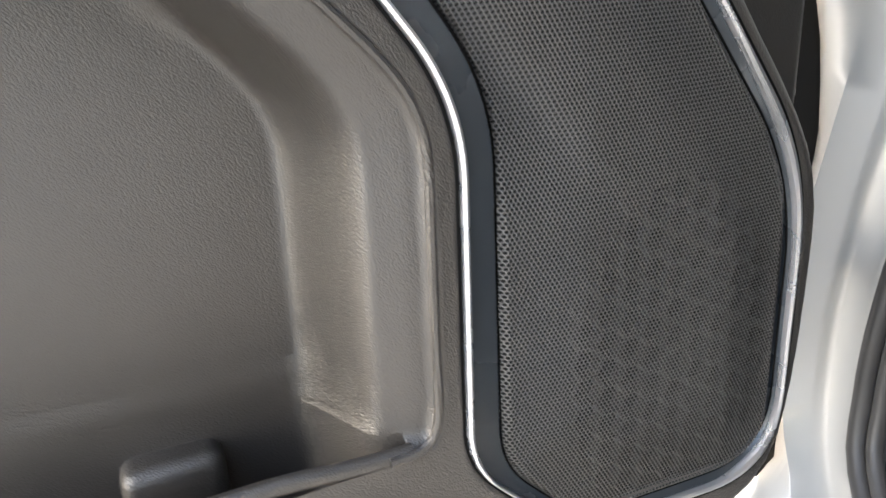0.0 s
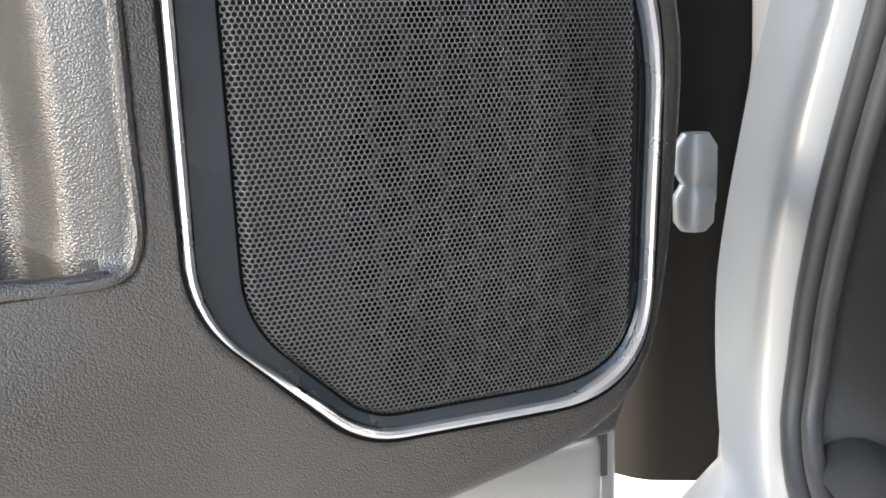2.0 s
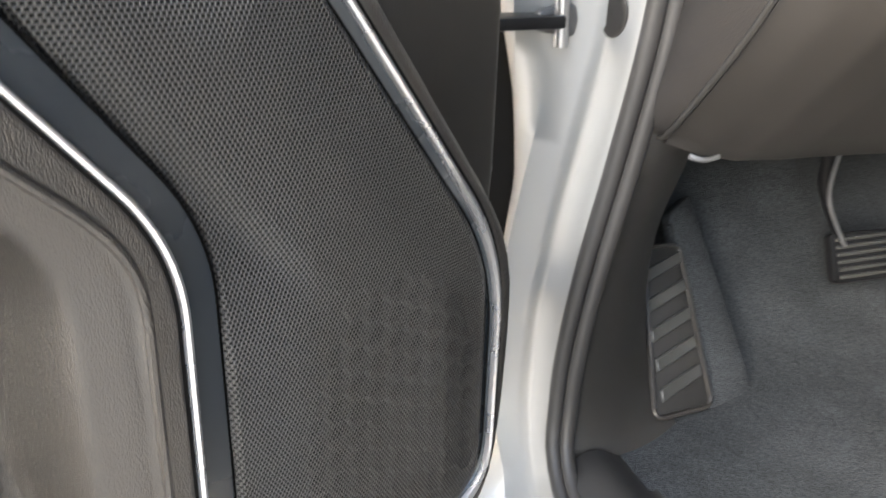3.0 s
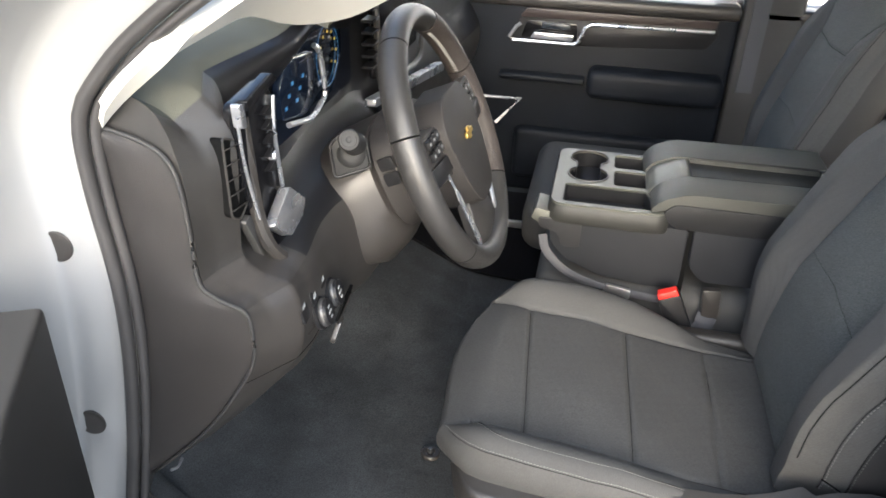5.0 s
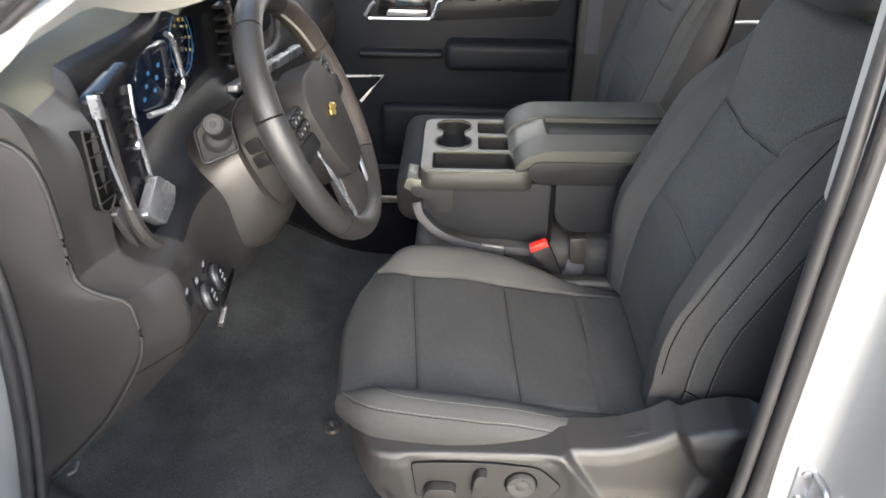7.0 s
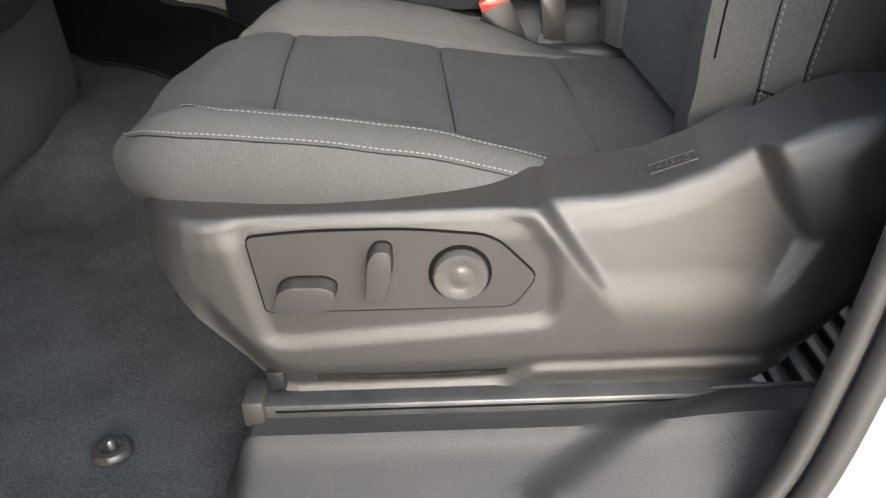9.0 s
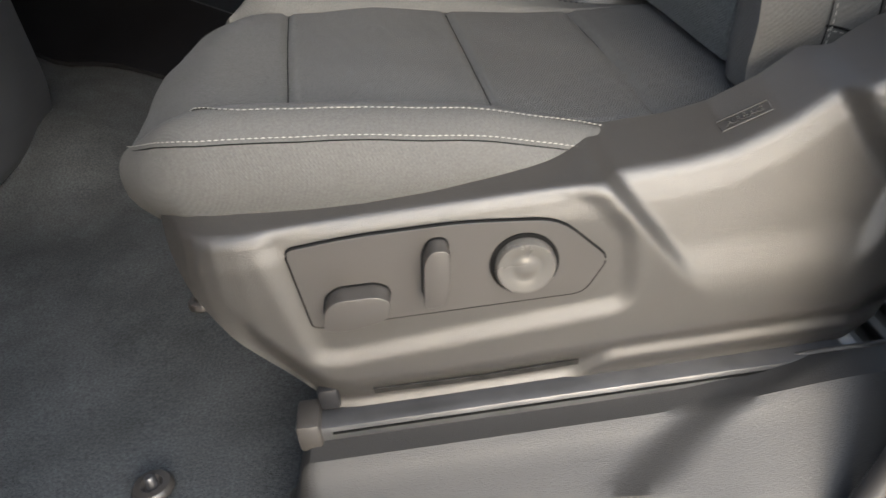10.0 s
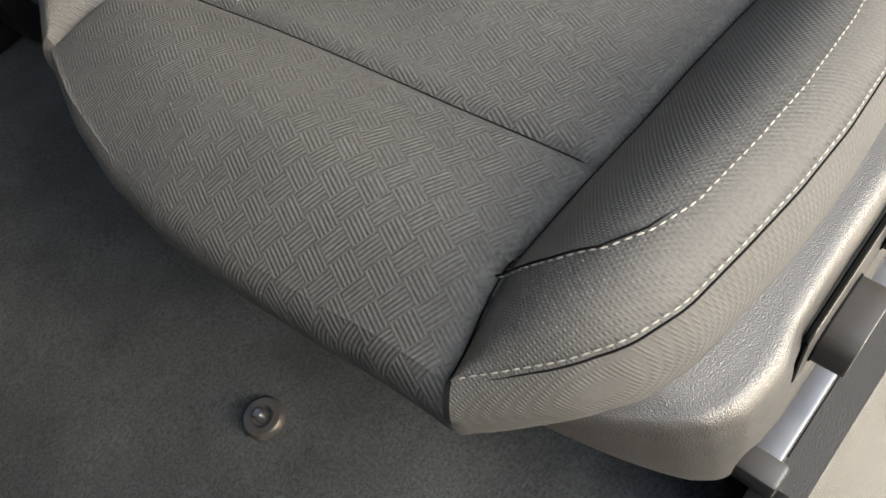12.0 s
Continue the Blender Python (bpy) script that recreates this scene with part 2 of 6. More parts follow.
def part(name, bm, material, parent=None, label="", local=False, sharp=40, kind=""):
    """One mesh object from a bmesh in world coordinates (local: in the parent's)."""
    me = bpy.data.meshes.new(name)
    bm.to_mesh(me)
    bm.free()
    finish(me, sharp)
    me.materials.append(material)
    ob = new(name, me)
    if parent is not None:
        if not local:
            me.transform(PLACE[parent].inverted())
        PLACE[ob] = PLACE[parent]
        ob.parent = parent
    else:
        PLACE[ob] = Matrix()
    return tagged(ob, label, kind=kind)


def lerp(a, b, t):
    return a + (b - a) * t


def smooth(a, b, x):
    t = min(1.0, max(0.0, (x - a) / (b - a)))
    return t * t * (3 - 2 * t)


def table(rows, x):
    """Piecewise smooth value from (x, value) rows."""
    if x <= rows[0][0]:
        return rows[0][1]
    for (a, p), (b, q) in zip(rows, rows[1:]):
        if x <= b:
            return lerp(p, q, (x - a) / (b - a))
    return rows[-1][1]


def curve(pts, n=8, closed=False):
    """Catmull-Rom through the points, n steps a span."""
    pts = [Vector(p) for p in pts]
    k = len(pts)
    out = []
    for i in range(k if closed else k - 1):
        if closed:
            p0, p1, p2, p3 = (pts[(i + j - 1) % k] for j in range(4))
        else:
            p0, p1, p2, p3 = pts[max(i - 1, 0)], pts[i], pts[i + 1], pts[min(i + 2, k - 1)]
        for s in range(n):
            t = s / n
            out.append(0.5 * (2 * p1 + (p2 - p0) * t + (2 * p0 - 5 * p1 + 4 * p2 - p3) * t * t + (3 * p1 - p0 - 3 * p2 + p3) * t ** 3))
    if not closed:
        out.append(pts[-1])
    return out


def resample(pts, n, closed=True):
    """n points at even steps along a line."""
    pts = [Vector(p) for p in pts]
    if closed:
        pts = pts + [pts[0]]
    d = [0.0]
    for a, b in zip(pts, pts[1:]):
        d.append(d[-1] + (b - a).length)
    out, j = [], 0
    for i in range(n):
        s = d[-1] * i / (n if closed else n - 1)
        while j < len(d) - 2 and d[j + 1] < s:
            j += 1
        out.append(pts[j].lerp(pts[j + 1], (s - d[j]) / max(1e-9, d[j + 1] - d[j])))
    return out


def loft(rings, closed=True, caps=True, bm=None):
    """A skin over rings of equally many points."""
    bm = bm or bmesh.new()
    vs = [[bm.verts.new(p) for p in r] for r in rings]
    n = len(rings[0])
    for a, b in zip(vs, vs[1:]):
        for i in range(n if closed else n - 1):
            j = (i + 1) % n
            bm.faces.new((a[i], a[j], b[j], b[i]))
    if caps and closed:
        bm.faces.new(list(reversed(vs[0])))
        bm.faces.new(vs[-1])
    return bm


def loop_loft(rings, bm=None):
    """As loft, with the last ring joined to the first."""
    bm = bm or bmesh.new()
    vs = [[bm.verts.new(p) for p in r] for r in rings]
    n = len(rings[0])
    for a, b in zip(vs, vs[1:] + vs[:1]):
        for i in range(n):
            j = (i + 1) % n
            bm.faces.new((a[i], a[j], b[j], b[i]))
    return bm


def tube(path, r, seg=10, closed=False, flat=1.0, up=(0, 0, 1), bm=None, profile=None):
    """A swept round (or flattened, or given) section along a path."""
    path = [Vector(p) for p in path]
    rings = []
    k = len(path)
    for i, p in enumerate(path):
        a = path[(i - 1) % k] if closed else path[max(i - 1, 0)]
        b = path[(i + 1) % k] if closed else path[min(i + 1, k - 1)]
        t = (b - a).normalized()
        s = t.cross(Vector(up))
        if s.length < 1e-4:
            s = t.cross(Vector((1, 0, 0)))
        s.normalize()
        u = s.cross(t)
        rr = r[i] if isinstance(r, (list, tuple)) else r
        if profile:
            rings.append([p + s * x + u * y for x, y in profile])
        else:
            rings.append([p + s * math.cos(2 * math.pi * q / seg) * rr + u * math.sin(2 * math.pi * q / seg) * rr * flat for q in range(seg)])
    return loop_loft(rings, bm) if closed else loft(rings, True, True, bm)


def box(a, b, bevel=0.0, seg=2, bm=None):
    bm2 = bmesh.new()
    bmesh.ops.create_cube(bm2, size=1)
    a, b = Vector(a), Vector(b)
    for v in bm2.verts:
        v.co = Vector([(a[i] + b[i]) / 2 + v.co[i] * (b[i] - a[i]) for i in range(3)])
    if bevel:
        bmesh.ops.bevel(bm2, geom=bm2.edges[:], offset=bevel, segments=seg, affect="EDGES", profile=0.5)
    if bm is None:
        return bm2
    me = bpy.data.meshes.new("tmp")
    bm2.to_mesh(me)
    bm2.free()
    bm.from_mesh(me)
    bpy.data.meshes.remove(me)
    return bm


def prism(poly, o, u, v, w, bevel=0.0, seg=2):
    """A polygon in the plane of u and v at o, drawn out along w, with rounded edges."""
    o, u, v, w = Vector(o), Vector(u), Vector(v), Vector(w)
    bm = bmesh.new()
    a = [bm.verts.new(o + u * p[0] + v * p[1]) for p in poly]
    b = [bm.verts.new(o + u * p[0] + v * p[1] + w) for p in poly]
    n = len(poly)
    bm.faces.new(a)
    bm.faces.new(list(reversed(b)))
    for i in range(n):
        bm.faces.new((a[i], a[(i + 1) % n], b[(i + 1) % n], b[i]))
    bmesh.ops.recalc_face_normals(bm, faces=bm.faces)
    if bevel:
        bmesh.ops.bevel(bm, geom=bm.edges[:], offset=bevel, segments=seg, affect="EDGES", profile=0.5, clamp_overlap=True)
    return bm


def round_poly(pts, r=0.01, n=4, radii=None):
    """A 2D polygon with rounded corners."""
    out = []
    k = len(pts)
    for i in range(k):
        p, a, b = Vector(pts[i]), Vector(pts[i - 1]), Vector(pts[(i + 1) % k])
        rr = radii[i] if radii else r
        da, db = (a - p), (b - p)
        c = min(rr, da.length * 0.45, db.length * 0.45)
        s, e = p + da.normalized() * c, p + db.normalized() * c
        for j in range(n + 1):
            t = j / n
            out.append(s * (1 - t) ** 2 + p * 2 * t * (1 - t) + e * t * t)
    return out


def holed(outer, holes, z0, z1, rim=0.0015):
    """A flat plate at height z0 to z1 with openings through it."""
    bm = bmesh.new()
    loops = [outer] + holes
    for z in (z0, z1):
        edges = []
        for lp in loops:
            vs = [bm.verts.new((x, y, z)) for x, y in lp]
            edges += [bm.edges.new((vs[i - 1], vs[i])) for i in range(len(vs))]
        bmesh.ops.triangle_fill(bm, edges=edges, use_beauty=True)
    for lp in loops:
        a = [bm.verts.new((x, y, z0)) for x, y in lp]
        b = [bm.verts.new((x, y, z1)) for x, y in lp]
        for i in range(len(lp)):
            bm.faces.new((a[i - 1], a[i], b[i], b[i - 1]))
    bmesh.ops.remove_doubles(bm, verts=bm.verts, dist=1e-5)
    return bm


def turned(centre, axis, prof, seg=32, up=(0, 0, 1)):
    """A body of revolution: (radius, height) rows along the axis."""
    axis = Vector(axis).normalized()
    s = axis.cross(Vector(up)).normalized()
    u = s.cross(axis)
    c = Vector(centre)
    return loft([[c + axis * h + (s * math.cos(2 * math.pi * q / seg) + u * math.sin(2 * math.pi * q / seg)) * rr for q in range(seg)] for rr, h in prof])


def thicken(bm, thick):
    """Back an open surface with a second skin and close its edges."""
    bm.normal_update()
    faces, verts = bm.faces[:], bm.verts[:]
    twin = {v: bm.verts.new(v.co - v.normal * thick) for v in verts}
    rim = [e for e in bm.edges if len(e.link_faces) == 1]
    for f in faces:
        bm.faces.new([twin[v] for v in reversed(f.verts)])
    for e in rim:
        a, b = e.verts
        bm.faces.new((a, b, twin[b], twin[a]))


def sheet(us, vs, f, thick=None):
    """A surface f(u, v) over a grid; thick: a vector or length by which it is backed."""
    bm = bmesh.new()
    g = [[bm.verts.new(f(u, v)) for v in vs] for u in us]
    for i in range(len(us) - 1):
        for j in range(len(vs) - 1):
            bm.faces.new((g[i][j], g[i + 1][j], g[i + 1][j + 1], g[i][j + 1]))
    if thick is not None:
        thicken(bm, thick)
    return bm


def words(text, size):
    """A flat raised word in the built-in font, centred, as a mesh."""
    c = bpy.data.curves.new("word", "FONT")
    c.body, c.size, c.extrude, c.align_x, c.align_y = text, size, 0.0005, "CENTER", "CENTER"
    o = bpy.data.objects.new("word", c)
    scene.collection.objects.link(o)
    bpy.context.view_layer.update()
    me = bpy.data.meshes.new_from_object(o.evaluated_get(bpy.context.evaluated_depsgraph_get()))
    bpy.data.objects.remove(o)
    bpy.data.curves.remove(c)
    return me


def steps(a, b, n):
    return [a + (b - a) * i / n for i in range(n + 1)]


def stitches(path, length=0.0042, gap=0.002, r=0.0006, lift=(0, 0, 0.0006)):
    """A row of small thread stitches along a path."""
    path = [Vector(p) for p in path]
    total = sum((b - a).length for a, b in zip(path, path[1:]))
    k = int(total / (length + gap))
    pts = resample(path, k * 3 + 1, False)
    bm = bmesh.new()
    for i in range(k):
        a, b = pts[i * 3] + Vector(lift), pts[i * 3 + 2] + Vector(lift)
        t = (b - a).normalized()
        s = t.cross(Vector((0, 0, 1)))
        s = s.normalized() if s.length > 1e-4 else Vector((1, 0, 0))
        u = s.cross(t)
        mid = (a + b) / 2
        ring = lambda p, q: [p + s * q, p + u * q, p - s * q, p - u * q]
        loft([ring(a, r * 0.4), ring(mid + u * r * 0.3, r), ring(b, r * 0.4)], True, True, bm)
    return bm


# ---------------------------------------------------------------- outside
# unseen ground, kept pale so it throws light up at the cab
g = bmesh.new()
bmesh.ops.create_grid(g, x_segments=24, y_segments=24, size=150)
tagged(part("ground", g, CONCRETE), "unseen ground of the parking lot, pale concrete to bounce light", "ground", kind="structure")
bld = thing("building", "white ribbed metal building across the lot", "building", (0, 9, 0))
part("wall", box((-18, 9, 0), (18, 9.3, 5.5)), SIDING, bld)
rib = part("rib", box((-18, 8.94, 0), (-17.9, 9.0, 5.5)), SIDING, bld)
for i in range(1, 90):
    o = new("rib", rib.data)
    o.parent = bld
    o.location = (i * 0.4, 0, 0)

# ---------------------------------------------------------------- cab: painted door surround, floor, walls, roof
SEAL = [(.122, .069, .66), (.123, .073, .72), (.131, .082, .80), (.144, .097, .90), (.157, .109, 1.0), (.172, .112, 1.12), (.177, .112, 1.22),
        (.170, .112, 1.33), (.174, .112, 1.405), (.205, .113, 1.45), (.25, .113, 1.492), (.33, .115, 1.548), (.42, .122, 1.59),
        (.60, .15, 1.68), (.80, .18, 1.76), (.95, .19, 1.78), (1.045, .18, 1.74), (1.072, .15, 1.60), (1.060, .12, 1.42),
        (1.051, .112, 1.25), (1.047, .112, 1.05), (1.042, .112, .92), (1.028, .11, .80), (.995, .10, .69), (.92, .085, .62),
        (.70, .06, .585), (.40, .054, .575), (.20, .058, .582), (.138, .062, .612)]
seal_path = resample(curve(SEAL, 8, True), 200)


def surround(profile, path=None, wide=0.0):
    """Rings along the door opening: (outwards, across) offsets from the seal."""
    path = path or seal_path
    k, rings = len(path), []
    for i, p in enumerate(path):
        t = (path[(i + 1) % k] - path[i - 1]).normalized()
        out = Vector((-t.z, 0, t.x))
        if out.dot(Vector((p.x - 0.62, 0, p.z - 1.12))) < 0:
            out = -out
        out.normalize()
        k2 = 1 + wide * smooth(0.85, 1.02, p.x)
        rings.append([p + out * r * k2 + Vector((0, y * k2, 0)) for r, y in profile])
    return rings


def surround_strip(profile):
    bm = bmesh.new()
    rings = surround(profile)
    # on the hinge pillar the outer edge turns forwards, and leaves a gap to the door
    for ring, p in zip(rings, seal_path):
        k = smooth(0.30, 0.20, p.x) * smooth(0.586, 0.612, p.z) * smooth(1.42, 1.32, p.z)
        low = table([(0.64, 0.026), (0.72, 0.026), (0.84, 0.040), (0.92, 0.036), (1.0, 0.026), (1.1, 0.022)], p.z)
        for q in ring:
            over = max(0.0, low - q.y) * k
            q.y += over * 1.25
            q.x -= over * 0.62
    vs = [[bm.verts.new(p) for p in r] for r in rings]
    for a, b in zip(vs, vs[1:] + vs[:1]):
        for i in range(len(profile) - 1):
            bm.faces.new((a[i], a[i + 1], b[i + 1], b[i]))
    return bm


frame_prof = [(0.0, 0.004), (0.004, -0.003), (0.03, -0.005), (0.058, -0.007), (0.066, -0.010), (0.072, -0.018), (0.078, -0.045),
              (0.085, -0.095), (0.091, -0.112), (0.105, -0.121), (0.14, -0.125), (0.17, -0.125)]
tagged(part("door_frame", surround_strip(frame_prof), PAINT, sharp=60), "silver painted metal frame of the open door", "door frame", kind="structure")
seal = thing("weatherstrip", "dark grey rubber seal round the door opening", "seal", (0.6, 0.1, 0.6))
lobe = [(0.0085 * math.cos(a) * (1.0 if math.cos(a) > 0 else 0.75), 0.0085 * math.sin(a)) for a in [2 * math.pi * i / 12 for i in range(12)]]
part("bulb", loop_loft(surround([(r + 0.003, y - 0.006) for r, y in lobe], wide=0.3)), RUBBER, seal)
part("lip", loop_loft(surround([(r * 0.75 - 0.009, y * 0.8 + 0.002) for r, y in lobe], wide=0.4)), RUBBER, seal)

# round plugs in the hinge pillar
for x, y, z in ((0.098, 0.1035, 1.005), (0.110, 0.1055, 1.256)):
    plug = thing("hole_plug", "round grey plastic plug in the door pillar", "plug", (x, y, z), group="pillar plugs")
    part("cap", turned((x, y - 0.003, z), (0.14, -1, 0), [(0.0185, -0.002), (0.0185, 0.0012), (0.0165, 0.002), (0.012, 0.0012), (0.0, 0.001)], 28), SMOOTH, plug)

# the strap that stops the door, with its bracket
check = thing("door_check", "black door check strap with a steel bracket", "door check", (0.07, 0.06, 1.0))
part("bracket", prism(round_poly([(-.02, -.008), (.010, -.013), (.013, 0), (.010, .013), (-.02, .008)], .004), (0.0765, 0.062, 1.0), (0, 1, 0), (0, 0, 1), (0.012, 0, 0), 0.002), DARK_STEEL, check)
part("pin", turned((0.09, 0.06, 0.98), (0, 0, 1), [(0.006, 0), (0.006, 0.04), (0.003, 0.043)], 12, (1, 0, 0)), STEEL, check)
part("strap", box((0.06, -0.055, 0.995), (0.10, 0.06, 1.005), 0.002), BLACK, check)

# hinges
for z in (0.779, 1.20):
    hinge = thing("hinge", "silver painted steel hinge between door and pillar", "hinge", (0.09, 0, z), group="door hinges")
    part("knuckle", turned((0.082, 0.0, z - 0.034), (0, 0, 1), [(0.009, 0), (0.0135, 0.006), (0.0140, 0.024), (0.0095, 0.0325), (0.0140, 0.041), (0.0145, 0.058), (0.009, 0.067)], 24, (1, 0, 0)), PAINT, hinge, "silver two-lobed hinge barrel")
    part("leaf", box((0.030, 0.004, z - 0.020), (0.074, 0.018, z + 0.018), 0.004), PAINT, hinge)

# floor: carpet that climbs to the toe board, and the tunnel side
def carpet_z(x, y):
    z = 0.6 + 0.012 * noise.noise(Vector((x * 3, y * 3, 0)))
    if x < 0.12:
        z += 0.9 * (0.12 - x) * smooth(0.12, -0.1, x)
    z += 0.10 * smooth(0.42, 0.10, x) * smooth(0.78, 1.0, y)
    return z


xs, ys = steps(-0.42, 1.35, 70), steps(0.09, 1.86, 60)
tagged(part("floor", sheet(xs, ys, lambda x, y: Vector((x, y, carpet_z(x, y))), 0.03), CARPET), "dark blue-grey cut pile carpet of the cab", "carpet", kind="structure")
tagged(part("underbody", box((-0.5, 0.09, 0.45), (2.4, 1.95, 0.555)), BLACK), "black painted underside of the cab", "underbody", kind="structure")

# rear footwell with a ribbed rubber mat
mat_thing = thing("floor_mat", "black ribbed rubber mat behind the seat", "floor mat", (1.4, 0.4, 0.6))
part("base", box((1.02, 0.1, 0.575), (1.85, 0.85, 0.607), 0.004), MAT_RUBBER, mat_thing)
rib_one = part("rib", box((1.03, 0.14, 0.606), (1.042, 0.82, 0.618), 0.002, 1), MAT_RUBBER, mat_thing)
for i in range(1, 24):
    o = new("rib", rib_one.data)
    o.parent = mat_thing
    o.location = (i * 0.03, 0, 0)

# mat on the passenger's floor, its black also the shade there, and a bright strip
pm = thing("floor_mat", "carpet mat on the passenger floor, its black partly painted shade", "floor mat", (0.3, 1.45, 0.6))
part("mat", sheet(steps(-0.05, 0.60, 24), steps(1.235, 1.76, 18), lambda x, y: Vector((x, y + 0.06 * (0.35 - x) * smooth(1.5, 1.24, y), carpet_z(x, y) + 0.012)), 0.008), MAT_SHADED, pm)
strip = thing("floor_strip", "thin bright metal strip on the passenger floor", "floor strip", (0.42, 1.5, 0.62))
part("strip", box((0.30, 1.496, 0.616), (0.56, 1.504, 0.640), 0.002), STEEL, strip)

# far side of the cab, back, roof, bulkhead
cab = [("side_skin", (-0.4, 1.90, 0.45), (2.4, 1.96, 1.238)), ("pillar", (0.98, 1.84, 1.25), (1.10, 1.95, 1.80)), ("header", (0.3, 1.70, 1.74), (2.4, 1.96, 1.84)),
       ("rear_pillar", (1.95, 1.84, 1.25), (2.4, 1.95, 1.80)), ("back_wall", (2.36, 0.0, 0.45), (2.42, 1.96, 1.32)), ("roof", (0.42, 0.12, 1.83), (2.42, 1.90, 1.87)),
       ("bulkhead", (-0.46, 0.02, 0.5), (-0.40, 1.94, 1.36)), ("near_rear_side", (1.26, -0.01, 0.45), (2.42, 0.06, 1.25)), ("near_rear_header", (1.26, 0.02, 1.74), (2.42, 0.14, 1.84))]
for n, a, b in cab:
    tagged(part(n, box(a, b, 0.012), PAINT if n in ("side_skin", "near_rear_side") else HEADLINER if n not in ("bulkhead", "back_wall") else PLASTIC),
           "plain inner wall of the truck cab" if n != "side_skin" else "silver painted outer side of the truck", "cab wall", kind="structure")
b_trim = sheet(steps(0.0, 1.0, 10), steps(0.60, 1.80, 30), lambda s, z: Vector((lerp(1.055, 1.27, s) + 0.02 * smooth(1.0, 0.6, z), 0.10 + 0.05 * math.sin(math.pi * s), z)), 0.004)
tagged(part("pillar_trim", b_trim, PLASTIC), "dark grey plastic trim of the middle pillar", "pillar trim", kind="structure")
tagged(part("pillar_trim_upper", box((1.052, 0.118, 1.315), (1.25, 0.165, 1.80), 0.01, 3), HEADLINER), "pale grey upper trim of the middle pillar", "pillar trim", kind="structure")
# striker on the middle pillar
striker = thing("door_striker", "steel door striker bolted to the middle pillar", "striker", (1.112, 0.10, 0.957))
sx, sy, sz = 1.112, 0.104, 0.957
part("plate", box((sx - 0.022, sy - 0.002, sz - 0.03), (sx + 0.022, sy + 0.004, sz + 0.03), 0.002), STEEL, striker)
part("loop", tube(curve([(sx, sy, sz - 0.02), (sx, sy - 0.03, sz - 0.02), (sx, sy - 0.036, sz), (sx, sy - 0.03, sz + 0.02), (sx, sy, sz + 0.02)], 5), 0.005, 10), STEEL, striker)
for dz in (-0.022, 0.022):
    part("bolt", turned((sx - 0.012, sy - 0.002, sz + dz), (0, -1, 0), [(0.006, 0), (0.006, 0.004), (0.003, 0.005)], 6), STEEL, striker)

# bonnet and wing ahead of the door
tagged(part("bonnet", sheet(steps(-1.7, -0.36, 20), steps(0.02, 1.92, 24), lambda x, y: Vector((x, y, 1.30 + 0.06 * math.sin(math.pi * (y - 0.02) / 1.9) + 0.05 * (x + 1.7))), 0.02), PAINT),
       "silver painted bonnet of the truck", "bonnet", kind="structure")
tagged(part("wing", box((-1.6, -0.03, 0.55), (-0.03, 0.02, 1.31), 0.015, 3), PAINT), "silver painted front wing beside the open door", "wing", kind="structure")

liner = thing("wing_liner", "black plastic liner inside the front wing", "liner", (0.0, 0.0, 0.6))
part("panel", sheet(steps(-0.10, 0.13, 16), steps(0.50, 1.26, 24), lambda y, z: Vector((0.006 + 0.012 * math.sin(9 * z) - 0.5 * max(0, -y - 0.02), y, z)), 0.004), BACKING, liner)

# inner pillar trim beside the windscreen, pale cloth
pa = curve([(.182, .116, 1.398), (.205, .118, 1.422), (.250, .124, 1.459), (.326, .125, 1.513), (.381, .125, 1.548), (.44, .13, 1.58), (.55, .145, 1.64), (.66, .16, 1.70)], 8)
pb = curve([(.187, .126, 1.398), (.208, .130, 1.424), (.247, .15, 1.458), (.262, .22, 1.470), (.273, .28, 1.474), (.301, .33, 1.456), (.367, .33, 1.468), (.43, .31, 1.501), (.498, .27, 1.545), (.60, .24, 1.63)], 8)
pa, pb = resample(pa, 30, False), resample(pb, 30, False)
bm = bmesh.new()
rows_ = []
for a, b in zip(pa, pb):
    rows_.append([a.lerp(b, s / 8) + Vector((0.010, -0.012, 0.014)) * math.sin(math.pi * s / 8) * 2 for s in range(9)])
vs = [[bm.verts.new(p) for p in r] for r in rows_]
for a, b in zip(vs, vs[1:]):
    for i in range(8):
        bm.faces.new((a[i], a[i + 1], b[i + 1], b[i]))
thicken(bm, 0.006)
tagged(part("windscreen_pillar_trim", bm, HEADLINER), "pale grey cloth-covered trim of the windscreen pillar", "pillar trim", kind="structure")

screen = thing("windscreen", "clear curved windscreen of the truck", "windscreen", (0.0, 0.95, 1.5))
ws = part("pane", sheet(steps(0.20, 1.70, 16), steps(0, 1, 10), lambda y, v: Vector((-0.30 + 0.78 * v + 0.10 * ((y - 0.95) / 0.75) ** 2, y, 1.37 + 0.46 * v)), 0.005), GLASS, screen)
ws.visible_shadow = False

